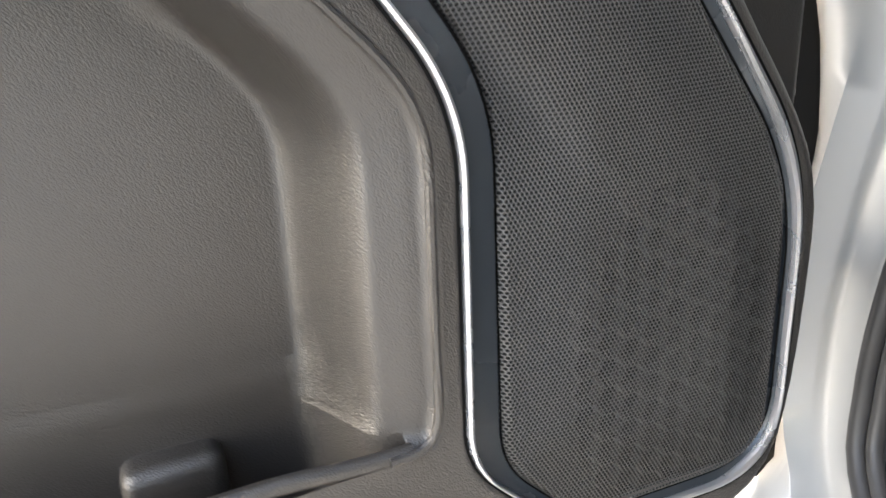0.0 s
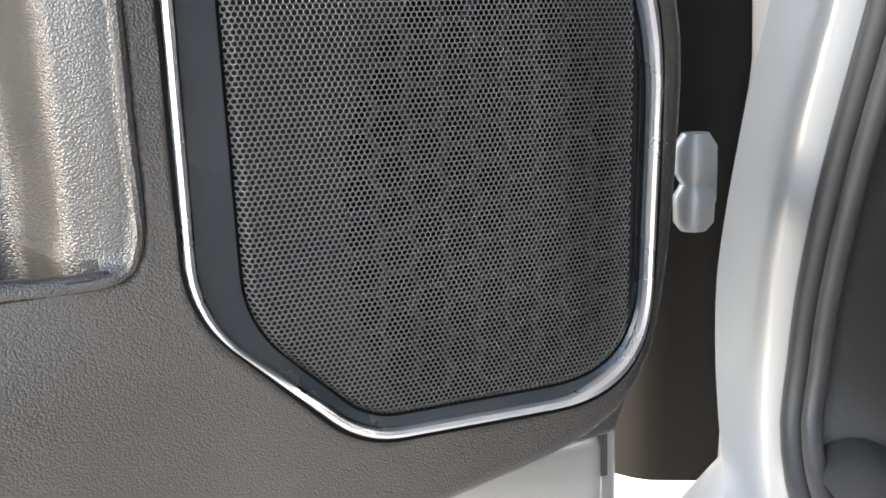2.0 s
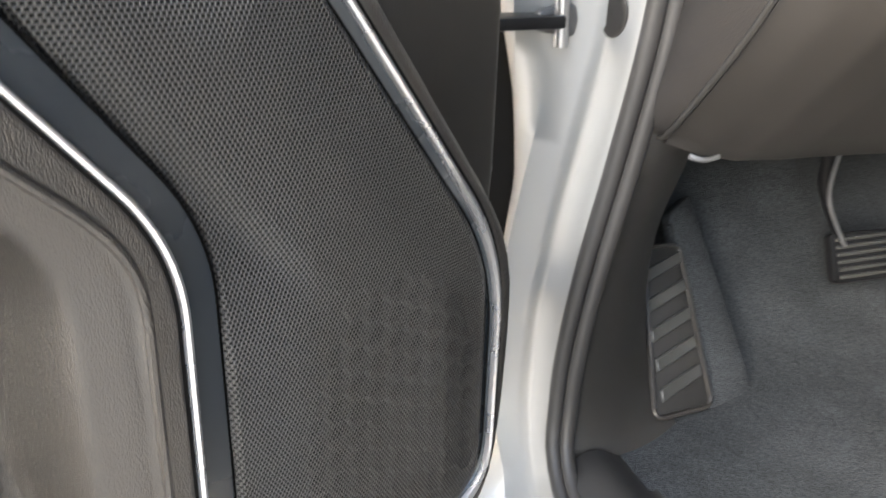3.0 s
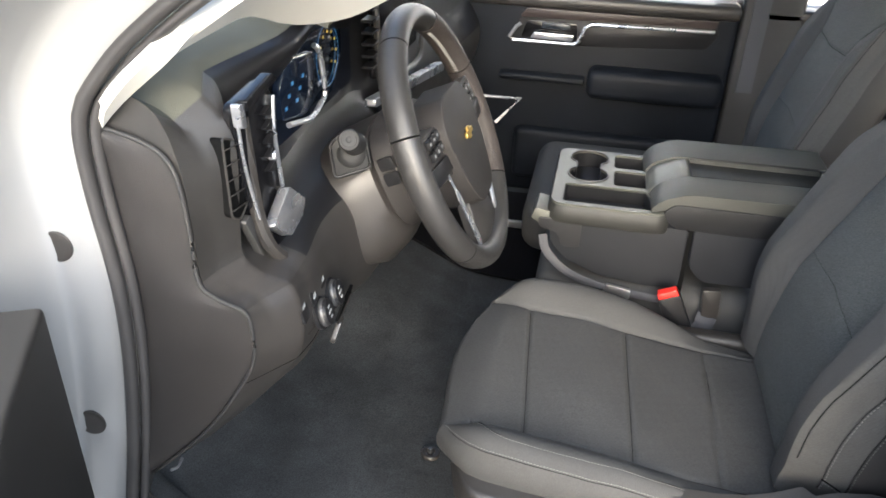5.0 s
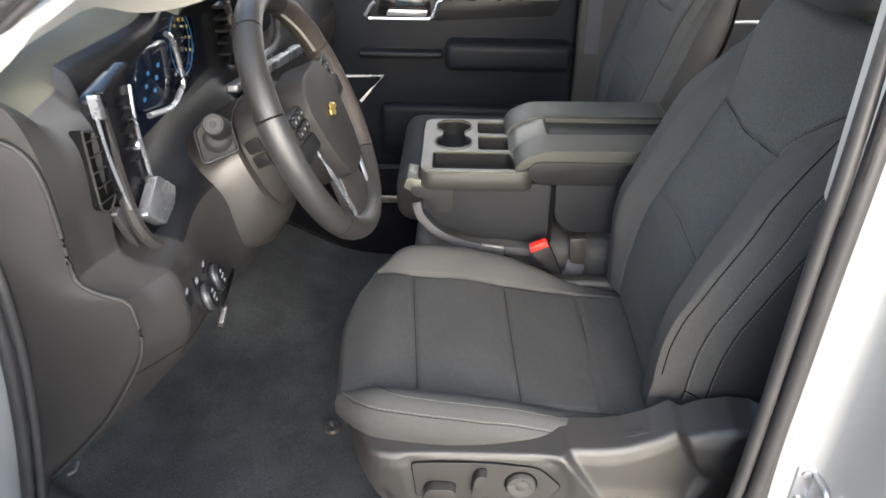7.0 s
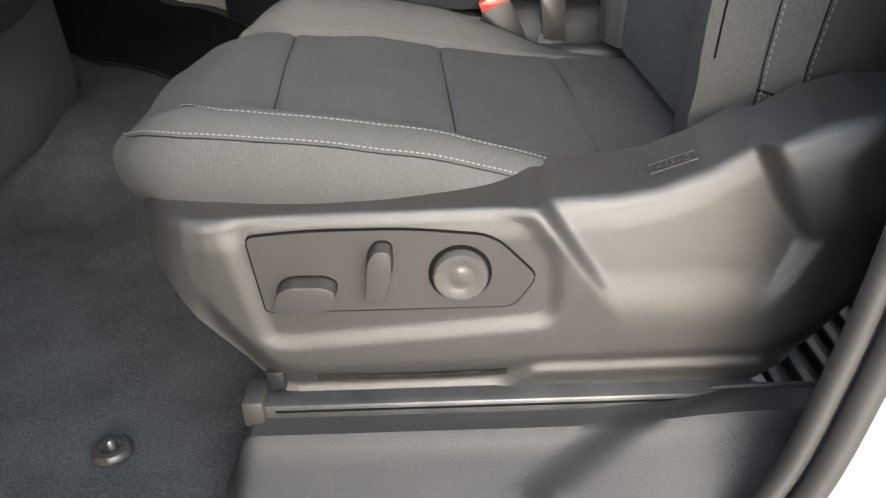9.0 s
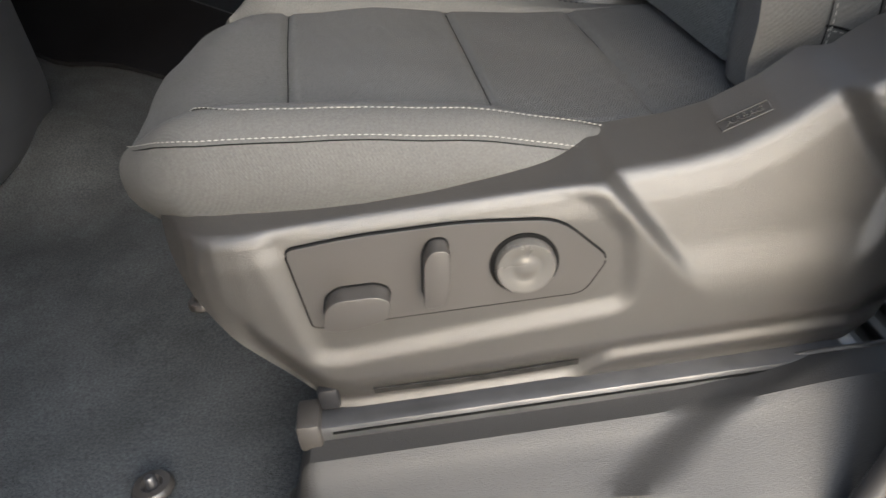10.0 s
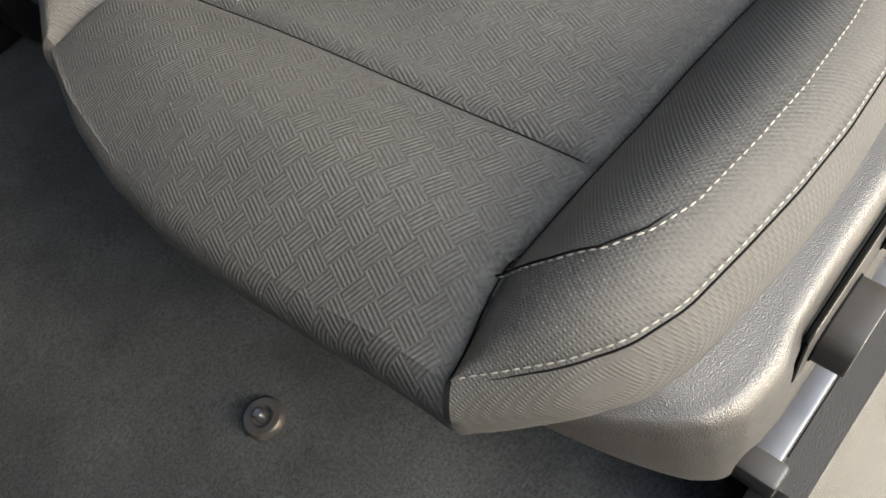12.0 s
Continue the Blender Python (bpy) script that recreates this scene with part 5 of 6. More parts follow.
part("body", prism(round_poly([(-.16, .640), (.060, .640), (.112, .668), (.130, .740), (.122, .93), (-.2, .93)], .03, 5), (0, 0.742, 0), (1, 0, 0), (0, 0, 1), (0, 0.30, 0), 0.014, 3), DUCT_GREY, duct)
part("rim", tube([(.055, .741, .640), (.110, .741, .672), (.128, .741, .742), (.121, .741, .92)], 0.003, 6), DUCT_GREY, duct, "rounded rim of the duct")

# floor bolts
for x, y, z in ((0.440, 0.268, 0.604), (0.436, 0.546, 0.606)):
    bolt = thing("floor_fastener", "round grey carpet fastener with a steel stud", "fastener", (x, y, z), group="carpet fasteners")
    part("washer", turned((x, y, z - 0.004), (0, 0, 1), [(0.0185, 0), (0.0185, 0.004), (0.016, 0.007), (0.010, 0.0075), (0.007, 0.004), (0.0, 0.004)], 24, (1, 0, 0)), SMOOTH, bolt)
    part("stud", turned((x, y, z), (0, 0, 1), [(0.005, 0), (0.005, 0.010), (0.0035, 0.012), (0.0, 0.012)], 8, (1, 0, 0)), DARK_STEEL, bolt)

# ---------------------------------------------------------------- driver's seat
seat = thing("driver_seat", "dark grey cloth power driver's seat with pale stitching", "car seat", (0.8, 0.5, 0.6))
YC = 0.488
EDGE_Z = [(.50, .897), (.509, .902), (.518, .909), (.53, .917), (.549, .9215), (.602, .920), (.672, .914), (.75, .900), (.82, .876), (.875, .852), (.95, .838), (1.05, .83)]
BASE_Z = [(.48, .906), (.60, .899), (.69, .892), (.77, .880), (.85, .868), (.93, .861), (1.05, .858)]
HALF = [(.5035, .173), (.511, .184), (.519, .194), (.531, .210), (.548, .2245), (.570, .233), (.602, .237), (.635, .240), (.672, .241), (.72, .238), (.82, .222), (.90, .205), (1.05, .20)]
SEAMS = [(.606, -.08), (.772, -.04), (.905, 0.0)]


INNER = 0.022  # the inner bolster starts this much further back


def seam_e(x):
    """Half width of the insert, a little wider at the front."""
    return 0.162 + 0.010 * smooth(0.56, 0.495, x)


def edge_e(x):
    """Half width of the cushion."""
    return sum(table(HALF, x + d) for d in (-0.004, 0.0, 0.004)) / 3


def front_x(y):
    return table([(.307, .507), (.316, .504), (.333, .5035), (.368, .501), (.388, .498), (.41, .496), (.446, .4925), (.50, .490), (.554, .4945), (.60, .505), (.64, .519), (.660, .526), (.69, .53)], y)


def cushion_z(x, y):
    """Height of the top of the cushion."""
    e = y - YC
    a = abs(e)
    xl = x - INNER * smooth(0.0, 0.17, e)
    base, edge = table(BASE_Z, x), sum(table(EDGE_Z, xl + d) for d in (-0.016, -0.008, 0, 0.008, 0.016)) / 5
    t = min(1.0, (a - seam_e(xl)) / max(1e-4, edge_e(xl) - seam_e(xl)))
    base += 0.011 * max(0.0, 1 - (a / 0.165) ** 2) * smooth(0.66, 0.54, x)
    roll = lerp(0.022, 0.009, smooth(0.05, 0.17, a)) * (1 - min(1, max(0, x - front_x(y)) / 0.075)) ** 2.2
    z = base - roll
    if t > 0:
        ridge = edge + 0.014 * smooth(0.50, 0.58, xl)
        z = lerp(z, ridge, math.sin(math.pi / 2 * min(1.0, t / 0.66))) - (ridge - edge) * max(0.0, (t - 0.66) / 0.34) ** 2
    z -= 0.004 * math.exp(-((a - seam_e(xl)) / 0.0032) ** 2) * smooth(0.49, 0.53, xl)
    if t <= 0:
        for s, k in SEAMS:
            z -= 0.0045 * math.exp(-((x - s - k * e) / 0.0035) ** 2)
        z += 0.004 * math.sin(math.pi * smooth(0.50, 0.606, x)) + 0.003 * math.sin(math.pi * smooth(0.606, 0.772, x))
    z += 0.0016 * noise.noise(Vector((x * 14, y * 14, 3)))
    return z


def insert_patch(x0, x1, nx, k0=0.0, k1=0.0):
    """Between two cross seams; x0 None starts at the front edge."""
    def f(e, s):
        a = front_x(YC + e) if x0 is None else x0 + k0 * e
        x = lerp(a, x1 + k1 * e, s)
        y = YC + e * seam_e(x - INNER * smooth(0.0, 0.17, e)) / 0.162
        return Vector((x, y, cushion_z(x, y)))
    return sheet(steps(-0.162, 0.162, 60), [(i / nx) ** (1.4 if x0 is None else 1) for i in range(nx + 1)], f)


def bolster_patch(sgn):
    def f(s, t):
        xl = 0.504 + 0.504 * s ** 1.5
        x = xl + (INNER if sgn > 0 else 0)
        y = YC + sgn * lerp(seam_e(xl), edge_e(xl), t)
        return Vector((x, y, cushion_z(x, y)))
    return sheet(steps(0, 1, 130), steps(0, 1, 34), f)


part("front_insert", insert_patch(None, 0.606, 50, 0, -.08), INSERT_CLOTH, seat, "woven grey cloth insert")
part("middle_insert", insert_patch(0.606, 0.772, 40, -.08, -.04), INSERT_CLOTH, seat, "woven grey cloth insert")
part("rear_insert", insert_patch(0.772, 1.03, 50, -.04, 0), INSERT_CLOTH, seat, "woven grey cloth insert")
part("outer_bolster", bolster_patch(-1), FABRIC, seat, "plain grey twill bolster")
part("inner_bolster", bolster_patch(1), FABRIC, seat, "plain grey twill bolster")


RIM = resample([Vector((x, YC - edge_e(x), 0)) for x in steps(1.008, 0.56, 40) + steps(0.555, 0.504, 30)]
               + [Vector((front_x(YC + e), YC + e, 0)) for e in steps(-0.171, 0.171, 50)]
               + [Vector((x + INNER, YC + edge_e(x), 0)) for x in steps(0.504, 0.555, 30) + steps(0.56, 1.008, 40)], 300, False)


def wall_pt(i, v):
    """The wall round the cushion, down to the shield, tucked in under the front."""
    p = RIM[i]
    d = RIM[min(i + 5, 299)] - RIM[max(i - 5, 0)]
    n = Vector((-d.y, d.x, 0)).normalized()
    n = -n if n.dot(p - Vector((0.8, YC, 0))) < 0 else n
    front = smooth(0.555, 0.505, p.x - (INNER if p.y > YC else 0))
    top = cushion_z(p.x, p.y)
    flat = 0.007 * math.sin(math.pi * min(1, v * 1.15))
    th = radians(lerp(25, 90, min(1, v / 0.4)))
    bulge = lerp(flat, 0.011 * (math.sin(th) - 0.4226) / 0.5774 - 0.05 * smooth(0.45, 1.0, v), front)
    drop = 0.024 * (0.9063 - math.cos(th))
    z_front = top - drop - max(0, v - 0.4) / 0.6 * (top - 0.0218 - 0.79)
    return Vector((p.x, p.y, lerp(lerp(top, 0.845, v), z_front, front))) + n * bulge


first = min(i for i in range(300) if RIM[i].y > YC - 0.1722)
last = max(i for i in range(300) if RIM[i].y < YC + 0.1722)
for name, i0, i1, mt, words_ in (("outer_side", 0, first, FABRIC, "grey cloth side of the cushion"), ("front_side", first, last, INSERT_CLOTH, "grey cloth front of the cushion"),
                                 ("inner_side", last, 299, FABRIC, "grey cloth side of the cushion")):
    part(name, sheet(range(i0, i1 + 1), steps(0, 1, 16), wall_pt), mt, seat, words_)


def on_seam(sgn, x0, x1, n=60, lift=0.0008):
    return [on_bolster(x, 0.0, sgn, lift) for x in steps(x0, x1, n)]


def on_bolster(x, t, sgn=-1, lift=0.0008):
    y = YC + sgn * lerp(seam_e(x), edge_e(x), t)
    x += INNER if sgn > 0 else 0
    return Vector((x, y, cushion_z(x, y) + lift))


edge_line = resample([on_bolster(x, 0.985) for x in steps(0.506, 0.56, 40) + steps(0.564, 0.90, 80)], 160, False)
part("edge_stitching", stitches(edge_line, 0.0028, 0.0016, 0.00048, (0, -0.0004, 0.0008)), THREAD, seat, "pale grey topstitching")
part("edge_seam", tube([p + Vector((-0.0006, -0.0014, -0.0022)) for p in edge_line], 0.0005, 5), SEAM_AND_SHADE, seat)
T_LINE = [(.549, .0), (.552, .15), (.558, .36), (.568, .56), (.582, .68), (.60, .74), (.67, .75), (.80, .72), (.87, .62), (.91, .5)]
top_line = [on_bolster(x, table(T_LINE, x)) for x in steps(0.549, 0.58, 26) + steps(0.583, 0.91, 70)]
part("bolster_stitching", stitches(top_line, 0.0028, 0.0016, 0.00048), THREAD, seat, "pale grey topstitching")
part("bolster_top_seam", tube([p + Vector((0, 0.0026, -0.0008)) for p in top_line], 0.0005, 5), SEAM_AND_SHADE, seat)
part("far_stitching", stitches([on_bolster(x, table(T_LINE, x), 1) for x in steps(0.57, 0.91, 70)], 0.0046, 0.0018, 0.0006), SEAM_AND_SHADE, seat)
for sgn in (-1, 1):
    part("bolster_seam", tube(on_seam(sgn, 0.505, 0.95, 60, 0.0), 0.0005, 5), SEAM_AND_SHADE, seat)
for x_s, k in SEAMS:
    part("cross_seam", tube([Vector((x_s + k * e, YC + e, cushion_z(x_s + k * e, YC + e) + 0.0004)) for e in steps(-0.160, 0.160, 40)], 0.0005, 5), SEAM_AND_SHADE, seat)

# side shield: a moulded shell with a recess for the switches
Z_TOP = [(.519, .868), (.535, .873), (.556, .875), (.70, .876), (.82, .877), (.895, .879), (.926, .884), (.962, .897), (.996, .916), (1.028, .936), (1.06, .947), (1.09, .946), (1.11, .935)]
Z_BOT = [(.519, .856), (.535, .835), (.55, .812), (.57, .780), (.593, .744), (.612, .718), (.624, .704), (.64, .698), (.70, .697), (1.02, .704), (1.06, .735), (1.11, .80)]
PAN = [(.6155, .8525), (.66, .8560), (.735, .8555), (.800, .848), (.8335, .812), (.8155, .7855), (.627, .7865), (.6225, .7885)]
pan_line = [(p.x, p.y) for p in round_poly(PAN, 0.008, 4, [.006, .02, .02, .015, .008, .008, .006, .006])]
REC = [(.603, .862), (.66, .869), (.80, .868), (.822, .862), (.846, .832), (.848, .800), (.846, .772), (.640, .758), (.622, .760)]
rec_line = [(p.x, p.y) for p in round_poly(REC, 0.012, 4)]


LEDGE_R, LEDGE_Z, LEDGE_W = 0.011, 0.008, 0.045  # rounding, drop and width of the ledge beside the cushion


def shield_y(x, z):
    y = 0.219
    # front corner turns inwards
    zt, zb = table(Z_TOP, x), table(Z_BOT, x)
    y += table([(.519, .071), (.527, .054), (.536, .038), (.546, .021), (.556, .010), (.568, .003), (.585, 0)], x) * lerp(1.0, 0.6, smooth(0.0, 0.06, zt - z))
    # upper ledge leans in, lower edge tucks under
    h = min(LEDGE_R, max(0.0, zt - LEDGE_Z - z))
    y += LEDGE_R - math.sqrt(LEDGE_R ** 2 - (LEDGE_R - h) ** 2) + 0.003 * smooth(zt - 0.035, zt - 0.012, z)
    y += 0.012 * smooth(zb + 0.04, zb, z) * smooth(0.56, 0.60, x)
    # lower flange step
    y -= 0.007 * smooth(0.732, 0.718, z + 0.02 * smooth(0.84, 0.80, x)) * smooth(0.60, 0.64, x)
    # recess for the panel
    d = edge_dist(rec_line, x, z)
    y += 0.0045 * smooth(-0.010, 0.007, d)
    # hollow towards the backrest, with a crease
    k = smooth(-0.003, 0.010, (x - 0.837) * 0.825 + (z - 0.863) * 0.565) * smooth(0.758, 0.812, z)
    k *= smooth(0.010, -0.008, x - table([(.78, 1.014), (.796, 1.0226), (.835, 1.038), (.872, 1.0136), (.918, .991), (.95, .985)], z))
    y += (0.003 + 0.135 * max(0.0, z - 0.775)) * k
    # boss over the hinge of the backrest
    y -= 0.012 * smooth(0.075, 0.03, math.hypot(x - 1.08, z - 0.895))
    return y


def shield_f(x, v):
    zt, zb = table(Z_TOP, x), table(Z_BOT, x)
    ze = zt - LEDGE_Z
    if v > 1:
        return Vector((x, shield_y(x, ze) + LEDGE_W * (v - 1), ze + 0.011 * (v - 1)))
    z = lerp(zb, ze, v)
    return Vector((x, shield_y(x, z), z))


part("side_shield", sheet(steps(0.519, 0.62, 34) + steps(0.624, 1.11, 150), steps(0, 0.9, 66) + steps(0.907, 1, 18) + steps(1.1, 2, 8), shield_f, 0.003), PLASTIC, seat, "dark grained plastic side shield", sharp=60)
part("inner_shield", box((0.56, 0.70, 0.66), (1.08, 0.735, 0.86), 0.012, 3), PLASTIC, seat)
part("seat_base", box((0.625, 0.262, 0.64), (1.05, 0.70, 0.845), 0.01), BLACK, seat, "black frame under the cushion")
plate_y = shield_y(0.72, 0.82)
part("switch_plate", prism(pan_line, (0, plate_y + 0.002, 0), (1, 0, 0), (0, 0, 1), (0, -0.0045, 0), 0.001, 1), SMOOTH, seat, "smooth brown-grey switch plate")
# black outlines stand for the shaded gaps round plate, levers and dial
part("plate_gap", tube([Vector((x, plate_y - 0.0008, z)) for x, z in pan_line], 0.0015, 6, True), SEAM_AND_SHADE, seat)
PY = plate_y - 0.0025


def lever(name, poly, depth, tilt=0.0):
    o = part(name, prism(round_poly(poly, .008, 5), (0, PY, 0), (1, 0, 0), (0, 0, 1), (0, -depth, 0), 0.005, 3), SMOOTH, seat, "smooth brown-grey seat switch")
    part("switch_shadow_gap", tube([Vector((p.x, PY - 0.0002, p.y)) for p in round_poly(poly, .008, 5)], 0.0010, 6, True), SEAM_AND_SHADE, o)


lever("slide_switch", [(.6315, .795), (.648, .7925), (.676, .797), (.681, .812), (.672, .818), (.645, .8185), (.636, .813)], 0.017)
lever("recline_switch", [(.702, .8015), (.7165, .8025), (.7235, .826), (.7235, .846), (.712, .8475), (.706, .838)], 0.017)
LC = Vector((.7745, PY, .8175))
part("dial_gap", turned(LC, (0, -1, 0), [(0.0242, -0.002), (0.0242, 0.0012), (0.021, 0.0014), (0.0, 0.0014)], 40), SEAM_AND_SHADE, seat)
part("lumbar_dial", turned(LC, (0, -1, 0), [(0.0213, 0), (0.0213, 0.006), (0.0198, 0.0085), (0.0175, 0.0088), (0.012, 0.0062), (0.008, 0.0058), (0.0065, 0.0068), (0.0, 0.0070)], 44), DIAL, seat, "round four-way lumbar pad")
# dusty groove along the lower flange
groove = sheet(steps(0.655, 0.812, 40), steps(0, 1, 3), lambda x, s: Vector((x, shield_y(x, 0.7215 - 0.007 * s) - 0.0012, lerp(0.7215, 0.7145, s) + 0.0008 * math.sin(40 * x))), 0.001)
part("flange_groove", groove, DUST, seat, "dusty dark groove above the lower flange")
# raised word on the ledge, in a thin frame
LO = Vector((.9395, shield_y(.94, table(Z_TOP, .94) - LEDGE_Z) + 0.012, table(Z_TOP, .94) - LEDGE_Z + 0.0045))
LX = Vector((.034, 0, table(Z_TOP, .957) - table(Z_TOP, .923))).normalized()
LY = Vector((0, .972, .234)).normalized()
part("ledge_frame", tube([LO + LX * a + LY * b for a, b in ((-.018, -.0055), (.018, -.0055), (.018, .0055), (-.018, .0055))], 0.0005, 5, True), PLASTIC_LOW, seat)
seat_word = words("AIRBAG", 0.0078)
seat_word.transform(Matrix((LX, LY, LX.cross(LY))).transposed().to_4x4())
seat_word.transform(Matrix.Translation(LO))
mark = bmesh.new()
mark.from_mesh(seat_word)
part("raised_word", mark, PLASTIC_LOW, seat, "small raised word on the ledge")
# runner
part("runner", box((0.605, 0.207, 0.688), (1.03, 0.232, 0.703), 0.003), DARK_STEEL, seat, "dark steel seat runner")
part("runner_groove", box((0.62, 0.2060, 0.6965), (1.03, 0.2075, 0.6982)), SEAM_AND_SHADE, seat)
part("runner_cap", box((0.594, 0.202, 0.686), (0.612, 0.234, 0.711), 0.003), SMOOTH, seat, "grey plastic runner cap")
part("far_runner", box((0.605, 0.66, 0.62), (1.03, 0.69, 0.68), 0.003), DARK_STEEL, seat)
part("near_riser", box((0.68, 0.215, 0.60), (1.02, 0.25, 0.69), 0.004), BLACK, seat)
part("latch_block", box((0.612, 0.222, 0.706), (0.628, 0.24, 0.726), 0.003), BLACK, seat)

# backrest, built about its own centre so that both front seats can use it
BX = [(.900, .985), (.95, .992), (1.0, 1.004), (1.06, 1.022), (1.12, 1.048), (1.18, 1.075), (1.24, 1.102), (1.30, 1.129), (1.36, 1.158), (1.41, 1.182), (1.45, 1.202)]


BACK_TOP = 1.432


def seam_b(z):
    """Where the bolster's seam runs; it swings out to the edge at the shoulder."""
    return 0.53 + 0.06 * smooth(1.2, 1.0, z) + 0.44 * smooth(1.258, 1.375, z) ** 1.3


def back_pt(e, z):
    """Front of the backrest: e across (-1..1), z up."""
    x = table(BX, z)
    a, s = abs(e), seam_b(z)
    x -= 0.038 * smooth(s - 0.02, s + 0.20, a) * smooth(1.37, 1.23, z) * lerp(0.35, 1, smooth(0.88, 1.06, z))
    x += 0.05 * smooth(0.93, 1.02, a)
    x -= 0.010 * (1 - a * a) * smooth(0.9, 1.1, z)
    x += 0.006 * math.exp(-((a - s) / 0.014) ** 2) * smooth(1.40, 1.30, z)
    if a < s:  # seams across the insert
        x += 0.005 * math.exp(-((z - chevron(e)) / 0.004) ** 2)
        x += 0.0015 * math.exp(-((z - 1.10 + 0.02 * a) / 0.004) ** 2)
    x += 0.016 * smooth(BACK_TOP - 0.022, BACK_TOP, z) ** 2
    x += 0.002 * noise.noise(Vector((e * 3, z * 10, 9)))
    return x


def chevron(e):
    return 1.252 + 0.014 * abs(e)


def half_width(z):
    return table([(.89, .200), (.93, .212), (1.0, .222), (1.10, .232), (1.20, .237), (1.26, .232), (1.30, .220), (1.34, .208), (1.38, .204), (1.41, .200), (1.424, .192), (1.432, .180)], z)


def on_back(yc, e, z, lift=0.0004):
    return Vector((back_pt(e, z) - lift, yc + e * half_width(z), z))


def backrest(owner, yc, near):
    zs_b = steps(0.872, BACK_TOP, 150)
    part("back_insert", sheet(steps(-1, 1, 50), zs_b, lambda k, z: on_back(yc, k * seam_b(z), z, 0)), BACK_CLOTH_LIT, owner, "woven grey backrest insert, lightened for the windscreen's light")
    for sgn in (-1, 1):
        part("back_bolster", sheet(steps(0, 1, 24), zs_b, lambda k, z: on_back(yc, sgn * lerp(seam_b(z), 1.0, k), z, 0)), FABRIC, owner, "plain grey twill side bolster")

        def side(v, z, sgn=sgn):
            hw = half_width(z)
            xf = back_pt(sgn * 1.0, z)
            xb = table(BX, z) + 0.175 - 0.05 * smooth(1.2, 1.46, z)
            return Vector((lerp(xf, xb, v), yc + sgn * (hw + 0.022 * math.sin(math.pi * min(1, v * 0.9)) ** 0.8 - 0.03 * smooth(0.75, 1.0, v)), z - 0.012 * v * smooth(0.95, 0.90, z)))
        part("back_edge", sheet(steps(0, 0.19, 6), steps(0.872, BACK_TOP, 80), side), FABRIC, owner, "grey cloth strip along the backrest's edge")
        part("back_side", sheet(steps(0.19, 1, 16), steps(0.872, BACK_TOP, 80), side), SEAT_SIDE, owner, "grey vinyl side of the backrest, darkened for shade")
        if sgn == near:
            for v, mt, nm in ((0.02, THREAD, "side_stitching"), (0.19, SEAM_AND_SHADE, "side_seam")):
                line = [side(v, z) + Vector((-0.0005, sgn * 0.0008, 0)) for z in steps(0.905, 1.40, 90)]
                if mt is THREAD:
                    part(nm, stitches(line, 0.0040, 0.0018, 0.00055, (0, sgn * 0.0006, 0)), mt, owner, "pale grey topstitching")
                    part("side_piping", tube([p + Vector((-.003, 0, 0)) for p in line], 0.0005, 5), SEAM_AND_SHADE, owner)
                else:
                    part(nm, tube(line, 0.0006, 5), mt, owner)
                    part("side_stitching", stitches([p + Vector((0.003, sgn * 0.0004, 0)) for p in line], 0.0040, 0.0018, 0.0004, (0, sgn * 0.0005, 0)), THREAD, owner, "pale grey topstitching")
            # hem along the foot of the side
            hem = [side(v, 0.925 - 0.012 * smooth(0.0, 0.3, v)) + Vector((-0.0005, sgn * 0.0006, 0)) for v in steps(0.0, 0.95, 50)]
            part("hem_seam", tube(hem, 0.0009, 5), SEAM_AND_SHADE, owner)
            part("hem_stitching", stitches([p + Vector((0, sgn * 0.0004, -0.003)) for p in hem], 0.0028, 0.0016, 0.00045, (0, sgn * 0.0004, 0)), THREAD, owner, "pale grey topstitching")
        # seam and topstitching between insert and bolster, dark line along the outer edge
        part("insert_seam", tube([on_back(yc, sgn * seam_b(z), z) for z in steps(0.93, 1.35, 70)], 0.0008, 5), SEAM_AND_SHADE, owner)
        if sgn < 0:
            part("insert_stitching", stitches([on_back(yc, sgn * (seam_b(z) + 0.035), z, 0.0006) for z in steps(1.02, 1.335, 70)], 0.0035, 0.0022, 0.00045, (-0.0004, 0, 0)), THREAD, owner, "pale grey topstitching")
        part("edge_seam", tube([on_back(yc, sgn * 0.955, z) for z in steps(0.95, 1.34, 70)], 0.0009, 5), SEAM_AND_SHADE, owner)

    def rear(e, z):
        xb = table(BX, z) + 0.175 - 0.05 * smooth(1.2, 1.46, z)
        return Vector((xb + 0.012 * (1 - e * e), yc + e * (half_width(z) - 0.008), z - 0.012))
    part("back_shell", sheet(steps(-1, 1, 24), steps(0.872, BACK_TOP, 40), rear), PLASTIC, owner, "dark plastic back of the seat")
    top = [[Vector((lerp(back_pt(e, BACK_TOP), table(BX, BACK_TOP) + 0.125, v), yc + e * half_width(BACK_TOP), BACK_TOP + 0.012 * math.sin(math.pi * v) * (1 - e * e) ** 0.5)) for v in steps(0, 1, 10)] for e in steps(-1, 1, 24)]
    part("back_top", loft(top, False, False), FABRIC, owner, "grey cloth top of the backrest")
    part("top_piping", tube([on_back(yc, e, BACK_TOP - 0.001, 0.001) for e in steps(-0.98, 0.98, 40)], 0.0022, 8), FABRIC, owner, "piped seam along the upper edge")
    bot = [[Vector((lerp(back_pt(e, 0.872), table(BX, 0.90) + 0.175, v), yc + e * half_width(0.89), 0.872 - 0.03 * math.sin(math.pi * v))) for v in steps(0, 1, 6)] for e in steps(-1, 1, 16)]
    part("back_foot", loft(bot, False, False), FABRIC, owner)
